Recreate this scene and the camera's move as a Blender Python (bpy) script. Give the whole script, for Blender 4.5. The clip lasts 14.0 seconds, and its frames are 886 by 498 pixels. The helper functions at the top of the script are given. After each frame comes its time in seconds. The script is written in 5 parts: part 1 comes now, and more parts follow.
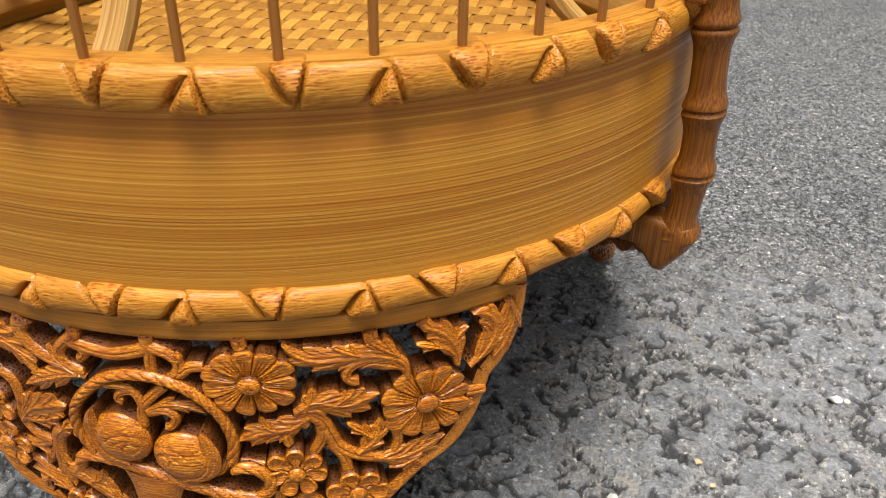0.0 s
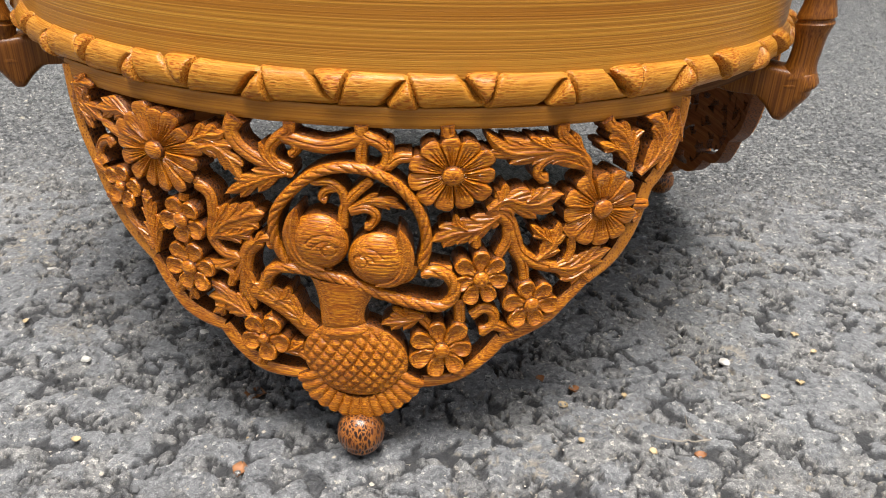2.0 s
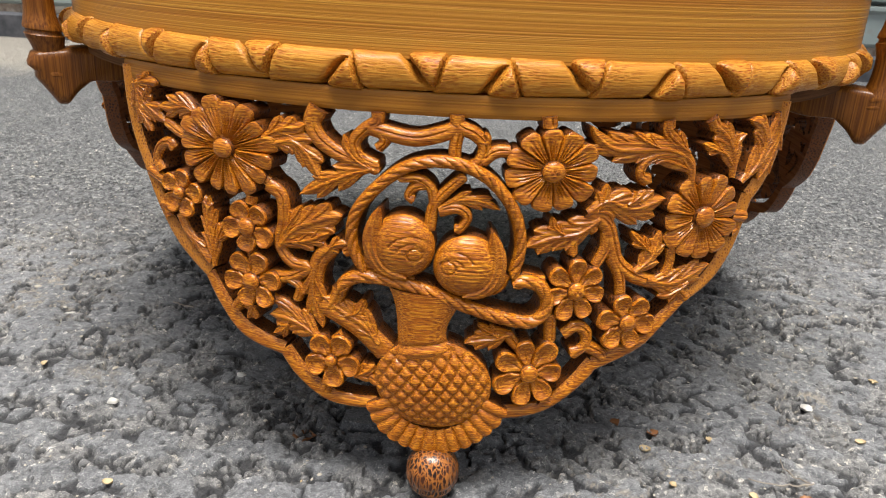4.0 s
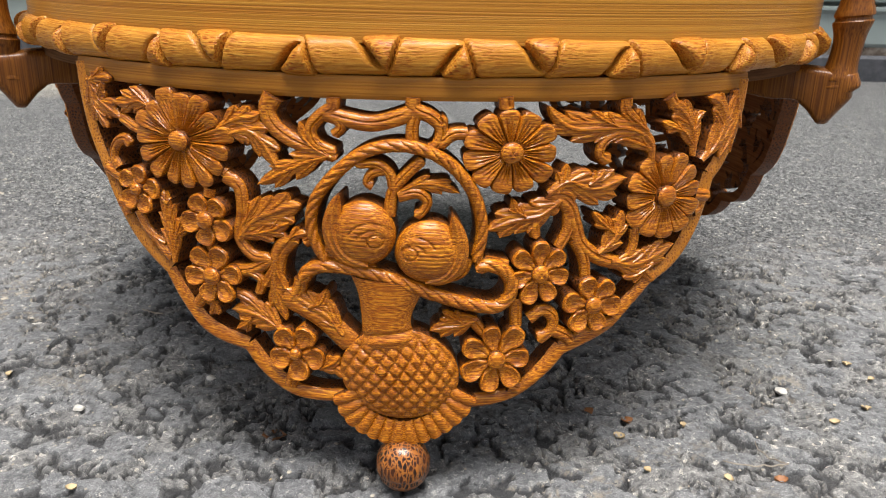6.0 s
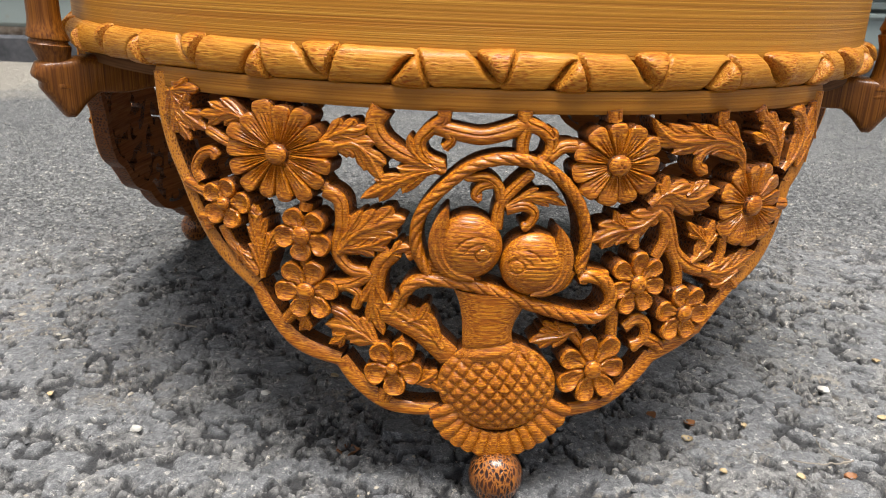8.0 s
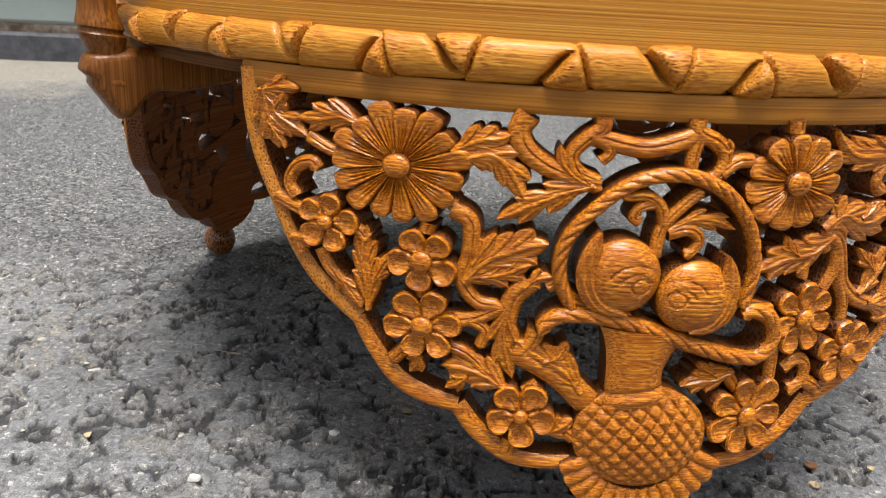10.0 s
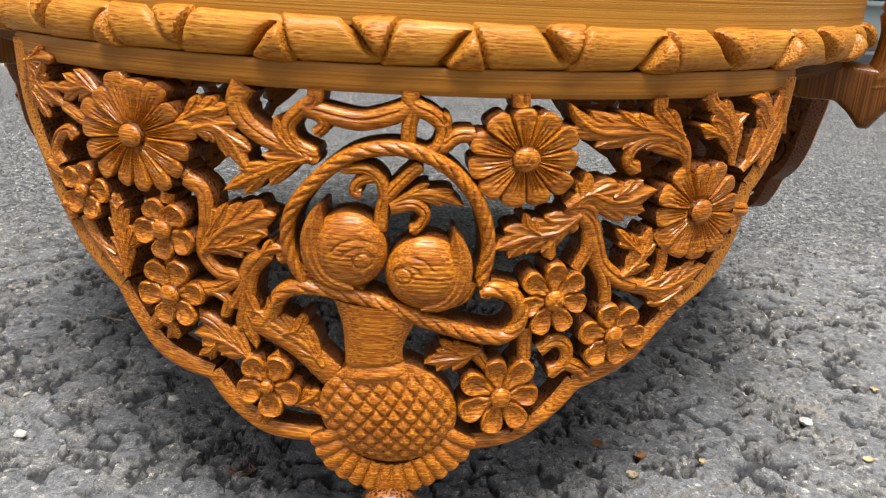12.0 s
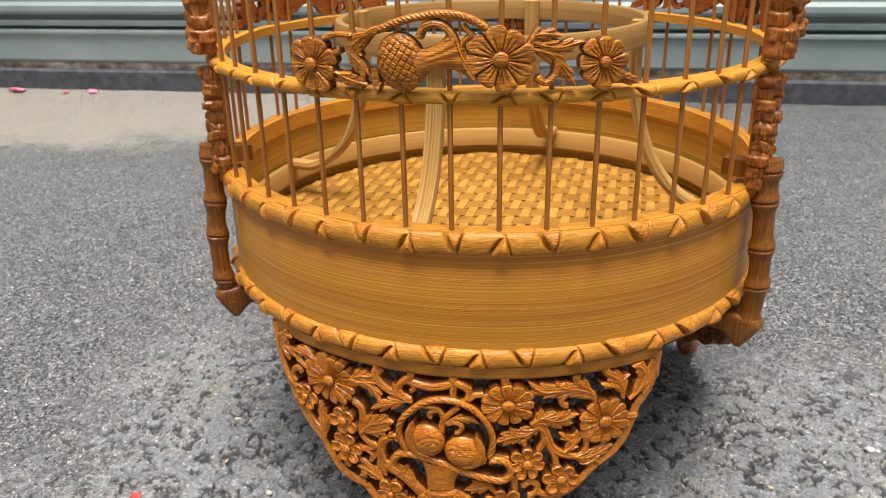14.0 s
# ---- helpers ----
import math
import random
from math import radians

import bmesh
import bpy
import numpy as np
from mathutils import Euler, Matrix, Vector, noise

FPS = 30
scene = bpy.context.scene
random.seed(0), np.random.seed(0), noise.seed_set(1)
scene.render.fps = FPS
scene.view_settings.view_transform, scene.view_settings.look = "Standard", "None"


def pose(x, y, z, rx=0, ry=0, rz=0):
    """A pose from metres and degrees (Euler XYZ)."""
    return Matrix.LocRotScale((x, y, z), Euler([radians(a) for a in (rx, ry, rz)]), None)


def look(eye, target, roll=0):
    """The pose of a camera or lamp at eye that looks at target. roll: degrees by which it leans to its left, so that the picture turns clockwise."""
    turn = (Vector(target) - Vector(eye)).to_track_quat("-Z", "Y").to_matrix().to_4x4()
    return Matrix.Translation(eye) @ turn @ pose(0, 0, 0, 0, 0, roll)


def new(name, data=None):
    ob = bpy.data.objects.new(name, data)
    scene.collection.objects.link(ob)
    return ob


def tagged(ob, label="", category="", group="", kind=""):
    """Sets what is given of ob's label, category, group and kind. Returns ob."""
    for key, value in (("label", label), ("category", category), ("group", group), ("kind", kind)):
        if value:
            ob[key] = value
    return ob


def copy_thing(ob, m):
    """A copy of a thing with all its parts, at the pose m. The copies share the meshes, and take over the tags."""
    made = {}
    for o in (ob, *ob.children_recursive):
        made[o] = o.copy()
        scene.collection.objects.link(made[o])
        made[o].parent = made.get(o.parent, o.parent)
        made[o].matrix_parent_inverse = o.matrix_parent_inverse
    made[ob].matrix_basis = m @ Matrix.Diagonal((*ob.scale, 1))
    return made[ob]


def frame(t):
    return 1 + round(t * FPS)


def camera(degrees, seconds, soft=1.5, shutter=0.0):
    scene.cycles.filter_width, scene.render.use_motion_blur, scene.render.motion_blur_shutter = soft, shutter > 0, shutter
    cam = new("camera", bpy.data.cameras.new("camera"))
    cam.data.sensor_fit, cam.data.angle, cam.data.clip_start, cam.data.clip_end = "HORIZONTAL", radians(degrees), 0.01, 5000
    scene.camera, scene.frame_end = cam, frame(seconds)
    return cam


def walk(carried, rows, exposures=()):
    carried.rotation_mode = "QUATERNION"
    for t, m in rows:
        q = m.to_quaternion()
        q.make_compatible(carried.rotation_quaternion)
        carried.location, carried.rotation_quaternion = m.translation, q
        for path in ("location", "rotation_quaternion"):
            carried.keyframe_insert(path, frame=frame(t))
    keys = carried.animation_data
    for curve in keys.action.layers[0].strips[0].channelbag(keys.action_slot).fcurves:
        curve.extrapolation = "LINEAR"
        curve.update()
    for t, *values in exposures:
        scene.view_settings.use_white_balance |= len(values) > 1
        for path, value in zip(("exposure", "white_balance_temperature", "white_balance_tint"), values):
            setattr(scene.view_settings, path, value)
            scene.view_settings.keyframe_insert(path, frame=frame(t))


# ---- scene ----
cam = camera(58.7, 14.0, soft=1.0)
# seconds, eye, (yaw, pitch, roll)
PATH = [
    (0, (0.0927, -0.3107, 0.2454), (5.79, -31.96, 1.03)),
    (0.5, (0.0686, -0.3287, 0.2296), (4.67, -31.92, 1.07)),
    (1, (0.0483, -0.3622, 0.2014), (3.63, -31.38, 1.36)),
    (1.5, (0.0462, -0.3633, 0.2019), (3.13, -29.71, 1.51)),
    (2, (0.0324, -0.3672, 0.1888), (2.32, -27.68, 1.92)),
    (2.5, (0.0037, -0.3572, 0.1689), (0.99, -24.12, 2.99)),
    (2.7, (0.0008, -0.3446, 0.1551), (0.84, -22.57, 3.29)),
    (4.8, (0.0025, -0.3717, 0.1524), (0.79, -19.87, 2.48)),
    (5, (0.0049, -0.3720, 0.1489), (0.69, -19.86, 2.45)),
    (5.5, (0.0044, -0.3649, 0.1360), (0.28, -19.42, 2.07)),
    (6, (0.0081, -0.3623, 0.1457), (-0.14, -18.90, 1.29)),
    (6.5, (0.0021, -0.3646, 0.1473), (-0.43, -18.81, 1.01)),
    (7, (-0.0037, -0.3662, 0.1487), (-1.40, -18.93, 1.14)),
    (7.5, (-0.0193, -0.3631, 0.1491), (-3.18, -18.87, 1.53)),
    (8, (-0.0375, -0.3591, 0.1480), (-5.00, -18.87, 2.06)),
    (8.5, (-0.0633, -0.3482, 0.1457), (-7.10, -18.73, 2.73)),
    (8.7, (-0.0770, -0.3393, 0.1428), (-7.96, -18.53, 3.08)),
    (10.8, (-0.0738, -0.3225, 0.1400), (-6.20, -18.44, 3.23)),
    (11, (-0.0668, -0.3226, 0.1388), (-5.70, -18.61, 3.22)),
    (11.5, (-0.0402, -0.3228, 0.1375), (-3.79, -19.22, 3.15)),
    (12, (0.0040, -0.3294, 0.1430), (-1.54, -19.91, 2.82)),
    (12.5, (0.0424, -0.3440, 0.1674), (0.68, -20.36, 2.24)),
    (13, (0.0361, -0.4129, 0.2132), (3.23, -20.78, 1.39)),
    (13.5, (0.0299, -0.4316, 0.2391), (4.37, -21.49, 0.79)),
    (14, (0.0501, -0.4708, 0.3165), (9.77, -23.05, -1.05)),
]
cam.data.dof.use_dof = True
cam.data.dof.focus_distance = 0.270
cam.data.dof.aperture_fstop = 40.0
EXPOSURE = [(0.0, 0.72), (1.5, 0.80), (5.0, 0.76), (8.5, 0.82), (11.0, 0.88), (12.5, 0.84), (13.0, 0.90), (13.5, 0.90), (14.0, 0.74)]
walk(cam, [(t, pose(*eye) @ pose(0, 0, 0, 0, 0, y) @ pose(0, 0, 0, 90 + p) @ pose(0, 0, 0, 0, 0, r)) for t, eye, (y, p, r) in PATH], EXPOSURE)

# ---- light: an overcast sky with a broad sun veiled by cloud, on the open side of the street ----
SUN_EL, SUN_AZ = 80.0, 176.0
world = bpy.data.worlds.new("world")
scene.world = world
world.use_nodes = True
wn = world.node_tree.nodes
sky = wn.new("ShaderNodeTexSky")
sky.sky_type, sky.sun_disc = "NISHITA", False
sky.sun_elevation, sky.sun_rotation = radians(SUN_EL), radians(SUN_AZ)
sky.dust_density, sky.air_density = 4.0, 1.0
wn["Background"].inputs["Strength"].default_value = 0.094
veil = wn.new("ShaderNodeHueSaturation")          # cloud takes most of the blue out of the sky
veil.inputs["Saturation"].default_value = 0.3
world.node_tree.links.new(sky.outputs[0], veil.inputs["Color"])
world.node_tree.links.new(veil.outputs[0], wn["Background"].inputs["Color"])
sun = new("sun", bpy.data.lights.new("sun", "SUN"))
sun.data.energy, sun.data.angle, sun.data.color = 4.4, radians(36), (1.0, 0.97, 0.93)
sun.matrix_world = look((0, 0, 3), (-math.sin(radians(SUN_AZ)) * math.cos(radians(SUN_EL)), -math.cos(radians(SUN_AZ)) * math.cos(radians(SUN_EL)), 3 - math.sin(radians(SUN_EL))))

# ---- sizes of the cage ----
R = 0.160          # outer radius of the rims and foot panels
BARS = 48


# ---- materials ----
def shader(name, rough=0.5, coat=0.0):
    m = bpy.data.materials.new(name)
    m.use_nodes = True
    nt = m.node_tree
    b = nt.nodes["Principled BSDF"]
    b.inputs["Roughness"].default_value = rough
    b.inputs["Coat Weight"].default_value = coat
    b.inputs["Coat Roughness"].default_value = 0.20
    return m, nt, b


def node(nt, kind, **kw):
    n = nt.nodes.new("ShaderNode" + kind)
    for key, v in kw.items():
        n.inputs[key.replace("_", " ")].default_value = v
    return n


def calc(nt, op, a, b=None):
    n = nt.nodes.new("ShaderNodeMath")
    n.operation = op
    for k, v in enumerate((a, b)):
        if v is None:
            continue
        if isinstance(v, (int, float)):
            n.inputs[k].default_value = v
        else:
            nt.links.new(v, n.inputs[k])
    return n.outputs[0]


def ramp(nt, fac, stops):
    n = nt.nodes.new("ShaderNodeValToRGB")
    els = n.color_ramp.elements
    while len(els) < len(stops):
        els.new(0.5)
    for e, (p, c) in zip(els, stops):
        e.position, e.color = p, (*c, 1) if len(c) == 3 else c
    nt.links.new(fac, n.inputs[0])
    return n.outputs[0]


def mix(nt, fac, a, b, how="MIX"):
    n = nt.nodes.new("ShaderNodeMix")
    n.data_type, n.blend_type = "RGBA", how
    for k, v in ((0, fac), (6, a), (7, b)):
        if isinstance(v, (int, float)):
            n.inputs[k].default_value = v
        elif isinstance(v, tuple):
            n.inputs[k].default_value = (*v, 1)
        else:
            nt.links.new(v, n.inputs[k])
    return n.outputs[2]


def vec(nt, x, y, z):
    n = nt.nodes.new("ShaderNodeCombineXYZ")
    for k, v in enumerate((x, y, z)):
        if isinstance(v, (int, float)):
            n.inputs[k].default_value = v
        else:
            nt.links.new(v, n.inputs[k])
    return n.outputs[0]


def bump(nt, b, height, strength, dist):
    n = node(nt, "Bump", Strength=strength, Distance=dist)
    nt.links.new(height, n.inputs["Height"])
    nt.links.new(n.outputs[0], b.inputs["Normal"])


def noise_of(nt, v, scale, detail=3.0, rough=0.55):
    n = node(nt, "TexNoise", Scale=scale, Detail=detail, Roughness=rough)
    nt.links.new(v, n.inputs["Vector"])
    return n.outputs[0]


def noise_colour(nt, v, scale):
    n = node(nt, "TexNoise", Scale=scale, Detail=3.0, Roughness=0.6)
    nt.links.new(v, n.inputs["Vector"])
    return n.outputs["Color"]


def fibre_coords(nt, along, across, upright=False):
    """Coordinates drawn out along the fibres: round the cage, upright, or up and outwards from its middle."""
    tc = nt.nodes.new("ShaderNodeTexCoord")
    sp = nt.nodes.new("ShaderNodeSeparateXYZ")
    nt.links.new(tc.outputs["Object"], sp.inputs[0])
    x, y, z = sp.outputs
    if upright == "spoke":
        turn = calc(nt, "MULTIPLY", calc(nt, "ARCTAN2", x, calc(nt, "MULTIPLY", y, -1.0)), 0.1 * across)
        return vec(nt, turn, calc(nt, "MULTIPLY", calc(nt, "ADD", x, y), along), calc(nt, "MULTIPLY", z, along))
    if upright:
        return vec(nt, calc(nt, "MULTIPLY", x, across), calc(nt, "MULTIPLY", y, across), calc(nt, "MULTIPLY", z, along))
    ang = calc(nt, "MULTIPLY", calc(nt, "ARCTAN2", x, calc(nt, "MULTIPLY", y, -1.0)), R * along)
    rad = calc(nt, "SQRT", calc(nt, "ADD", calc(nt, "MULTIPLY", x, x), calc(nt, "MULTIPLY", y, y)))
    return vec(nt, ang, calc(nt, "MULTIPLY", rad, across), calc(nt, "MULTIPLY", z, across))


def bamboo(name, light, mid, dark, rough=0.38, coat=0.35, pore=0.6, along=70.0, across=900.0, upright=False, relief=0.35, worked=None, stain=0.45):
    """Lacquered bamboo: long pale fibres, darker vessels that show as dots where they are cut across, soft blotches."""
    m, nt, b = shader(name, rough, coat)
    b.inputs["Specular IOR Level"].default_value = 0.2
    v = fibre_coords(nt, along, across, upright)
    vo = node(nt, "TexVoronoi", Scale=1.0, Randomness=1.0)
    nt.links.new(v, vo.inputs["Vector"])
    streak = noise_of(nt, fibre_coords(nt, along * 0.22, across * 1.5, upright), 1.0, 3.0, 0.55)
    blot = noise_of(nt, fibre_coords(nt, 40, 90, upright), 1.0, 3.0)
    base = ramp(nt, streak, [(0.27, dark), (0.47, mid), (0.69, light)])
    base = mix(nt, calc(nt, "MULTIPLY", ramp(nt, blot, [(0.4, (0, 0, 0)), (0.7, (1, 1, 1))]), stain), base, mix(nt, 0.5, mid, dark), "MIX")
    dots = ramp(nt, vo.outputs["Distance"], [(0.24, (1, 1, 1)), (0.46, (0, 0, 0))])
    base = mix(nt, calc(nt, "MULTIPLY", dots, pore), base, dark)
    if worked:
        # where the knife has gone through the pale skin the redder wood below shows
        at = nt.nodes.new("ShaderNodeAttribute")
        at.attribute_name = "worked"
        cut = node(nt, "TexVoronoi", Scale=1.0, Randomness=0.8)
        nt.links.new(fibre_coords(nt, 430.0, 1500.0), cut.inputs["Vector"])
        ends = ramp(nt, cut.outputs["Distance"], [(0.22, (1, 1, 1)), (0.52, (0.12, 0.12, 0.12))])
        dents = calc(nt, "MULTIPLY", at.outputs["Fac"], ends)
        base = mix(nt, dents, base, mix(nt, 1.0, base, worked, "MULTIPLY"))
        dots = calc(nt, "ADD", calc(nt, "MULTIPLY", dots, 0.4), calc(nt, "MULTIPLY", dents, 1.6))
    nt.links.new(base, b.inputs["Base Color"])
    rr = ramp(nt, streak, [(0.3, (rough + 0.14,) * 3), (0.7, (rough - 0.06,) * 3)])
    nt.links.new(rr, b.inputs["Roughness"])
    bump(nt, b, calc(nt, "SUBTRACT", streak, calc(nt, "MULTIPLY", dots, min(0.5, pore))), relief, 0.0006)
    return m


M_CARVED = bamboo("carved_bamboo", (0.840, 0.340, 0.0205), (0.415, 0.112, 0.0046), (0.110, 0.020, 0.0010), 0.34, 0.46, 0.45, 330.0, 1900.0, False, 0.30)
M_ORNAMENT = bamboo("ornament_bamboo", (0.660, 0.270, 0.0200), (0.390, 0.122, 0.0075), (0.110, 0.022, 0.0016), 0.34, 0.35, 0.5, 170.0, 1250.0, False, 0.5)
M_COLUMN = bamboo("column_bamboo", (0.430, 0.150, 0.0190), (0.270, 0.080, 0.0090), (0.100, 0.024, 0.0032), 0.32, 0.35, 0.25, 60.0, 1100.0, True)
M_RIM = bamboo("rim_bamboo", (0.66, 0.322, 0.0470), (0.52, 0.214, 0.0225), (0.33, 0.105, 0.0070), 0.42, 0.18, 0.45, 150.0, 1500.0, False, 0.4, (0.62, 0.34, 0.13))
M_POST = bamboo("post_bamboo", (0.300, 0.110, 0.0130), (0.175, 0.056, 0.0062), (0.070, 0.019, 0.0026), 0.34, 0.25, 0.25, 50.0, 1300.0, True, 0.25)
M_BAR = bamboo("bar_bamboo", (0.430, 0.185, 0.0380), (0.310, 0.118, 0.0210), (0.170, 0.056, 0.0090), 0.34, 0.2, 0.25, 20.0, 900.0, True)
M_PALE = bamboo("pale_bamboo", (0.443, 0.262, 0.0788), (0.402, 0.218, 0.0554), (0.322, 0.156, 0.0343), 0.55, 0.0, 0.15, 14.0, 900.0, False, 0.2)
# the pale bamboo again, darkened: the stand hoop's shade is in its colour
M_HOOP_SHADED = bamboo("hoop_bamboo_shaded", (0.300, 0.170, 0.0560), (0.250, 0.132, 0.0390), (0.180, 0.086, 0.0220), 0.5, 0.0, 0.1, 10.0, 900.0, False, 0.2)
M_RING = bamboo("ring_bamboo", (0.57, 0.288, 0.0400), (0.49, 0.213, 0.0215), (0.36, 0.125, 0.0085), 0.46, 0.10, 0.3, 150.0, 1500.0, False, 0.4, (0.80, 0.62, 0.42), 0.2)
M_PALE_UP = bamboo("pale_bamboo_upright", (0.490, 0.310, 0.1080), (0.389, 0.212, 0.0577), (0.230, 0.105, 0.0220), 0.45, 0.05, 0.0, 16.0, 1000.0, "spoke", 0.3, None, 0.1)
M_LINING = bamboo("drum_lining", (0.520, 0.290, 0.0420), (0.440, 0.222, 0.0270), (0.270, 0.110, 0.0100), 0.45, 0.1, 0.1, 6.0, 420.0, False, 0.3, None, 0.6)
M_RAIL = bamboo("rail_bamboo", (0.430, 0.185, 0.0200), (0.340, 0.128, 0.0115), (0.215, 0.067, 0.0060), 0.42, 0.20, 0.2, 12.0, 1200.0)
M_BOARD = bamboo("floor_bamboo", (0.34, 0.165, 0.0270), (0.27, 0.118, 0.0165), (0.20, 0.078, 0.0095), 0.5, 0.1, 0.2, 120.0, 500.0)
M_DARK = bamboo("stained_bamboo", (0.156, 0.066, 0.0195), (0.101, 0.039, 0.0109), (0.047, 0.016, 0.0047), 0.8, 0.0, 0.3)


def end_grain(name, net, mid, core, cell=1150.0, stretch=0.7, rough=0.4, coat=0.25, wall=1.0):
    """Bamboo cut across its vessels: dark pores in a paler net."""
    m, nt, b = shader(name, rough, coat)
    b.inputs["Specular IOR Level"].default_value = 0.3
    tc = nt.nodes.new("ShaderNodeTexCoord")
    sc = nt.nodes.new("ShaderNodeMapping")
    sc.inputs["Scale"].default_value = (cell, cell, cell * stretch)
    nt.links.new(mix(nt, 0.0012, tc.outputs["Object"], noise_colour(nt, tc.outputs["Object"], 600.0), "ADD"), sc.inputs["Vector"])
    pore = node(nt, "TexVoronoi", Scale=1.0, Randomness=0.75)
    pore.feature = "DISTANCE_TO_EDGE"
    nt.links.new(sc.outputs[0], pore.inputs["Vector"])
    base = ramp(nt, pore.outputs["Distance"], [(0.06 * wall, net), (0.17 * wall, mid), (0.30 * wall, core)])
    blot = noise_of(nt, tc.outputs["Object"], 170.0, 3.0)
    base = mix(nt, ramp(nt, blot, [(0.45, (0, 0, 0)), (0.65, (0.45, 0.45, 0.45))]), base, mid)
    nt.links.new(base, b.inputs["Base Color"])
    bump(nt, b, calc(nt, "MULTIPLY", ramp(nt, pore.outputs["Distance"], [(0.08, (1, 1, 1)), (0.30, (0, 0, 0))]), 1.0), 0.6, 0.0003)
    return m


M_EDGE = end_grain("end_grain_bamboo", (0.54, 0.200, 0.015), (0.38, 0.118, 0.0070), (0.170, 0.042, 0.0036), 1400.0, 0.7, 0.4, 0.25, 1.3)
# porous sawn sides, their brown darkened to put shade into the openings
M_CUT_SHADED = end_grain("cut_bamboo_shaded", (0.185, 0.053, 0.0060), (0.092, 0.024, 0.0028), (0.027, 0.0075, 0.0012), 950.0, 0.7, 0.5, 0.1)
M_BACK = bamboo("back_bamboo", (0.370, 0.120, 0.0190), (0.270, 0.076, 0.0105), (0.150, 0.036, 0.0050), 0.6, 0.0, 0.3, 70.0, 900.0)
M_BEAD = end_grain("bead_wood", (0.36, 0.125, 0.0200), (0.100, 0.024, 0.0042), (0.012, 0.004, 0.0012), 900.0, 0.28, 0.30, 0.5, 0.8)


def drum_material():
    """The bent bamboo strip: hair-fine fibres all round, a few dark lines and a browner upper third."""
    m, nt, b = shader("drum_bamboo", 0.42, 0.1)
    b.inputs["Specular IOR Level"].default_value = 0.3
    fine = noise_of(nt, fibre_coords(nt, 1.4, 1250.0), 1.0, 3.0, 0.65)
    wide = noise_of(nt, fibre_coords(nt, 2.0, 160.0), 1.0, 3.0, 0.6)
    base = ramp(nt, fine, [(0.28, (0.205, 0.068, 0.0055)), (0.42, (0.382, 0.150, 0.0130)), (0.56, (0.480, 0.208, 0.0210)), (0.72, (0.690, 0.385, 0.0620))])
    tint = ramp(nt, wide, [(0.34, (0.88, 0.78, 0.64)), (0.5, (1, 1, 1)), (0.72, (1.04, 1.05, 1.05))])
    base = mix(nt, 1.0, base, tint, "MULTIPLY")
    # the strip is browner along its upper edge
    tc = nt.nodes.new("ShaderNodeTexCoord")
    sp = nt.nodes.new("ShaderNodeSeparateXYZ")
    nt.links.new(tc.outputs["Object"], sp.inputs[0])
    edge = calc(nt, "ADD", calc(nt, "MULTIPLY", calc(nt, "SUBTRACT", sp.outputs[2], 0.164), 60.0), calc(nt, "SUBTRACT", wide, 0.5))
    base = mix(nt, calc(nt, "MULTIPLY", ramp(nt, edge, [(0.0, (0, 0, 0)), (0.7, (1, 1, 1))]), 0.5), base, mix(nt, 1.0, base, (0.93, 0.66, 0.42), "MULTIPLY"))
    nt.links.new(base, b.inputs["Base Color"])
    bump(nt, b, fine, 0.7, 0.0005)
    return m


M_DRUM = drum_material()


def mat_material(name, light, mid, dark):
    m, nt, b = shader(name, 0.7)
    b.inputs["Specular IOR Level"].default_value = 0.2
    tc = nt.nodes.new("ShaderNodeTexCoord")
    n1 = noise_of(nt, tc.outputs["Object"], 420.0, 3.0)
    n2 = noise_of(nt, tc.outputs["Object"], 60.0, 2.0)
    base = ramp(nt, n1, [(0.3, dark), (0.55, mid), (0.75, light)])
    base = mix(nt, 1.0, base, ramp(nt, n2, [(0.35, (0.85, 0.82, 0.78)), (0.65, (1.05, 1.05, 1.05))]), "MULTIPLY")
    nt.links.new(base, b.inputs["Base Color"])
    bump(nt, b, n1, 0.3, 0.0004)
    return m


M_MAT = mat_material("mat_cane", (0.420, 0.228, 0.0380), (0.372, 0.186, 0.0270), (0.310, 0.142, 0.0180))
M_MAT_BROAD = mat_material("mat_cane_broad", (0.310, 0.146, 0.0200), (0.262, 0.116, 0.0145), (0.212, 0.088, 0.0100))


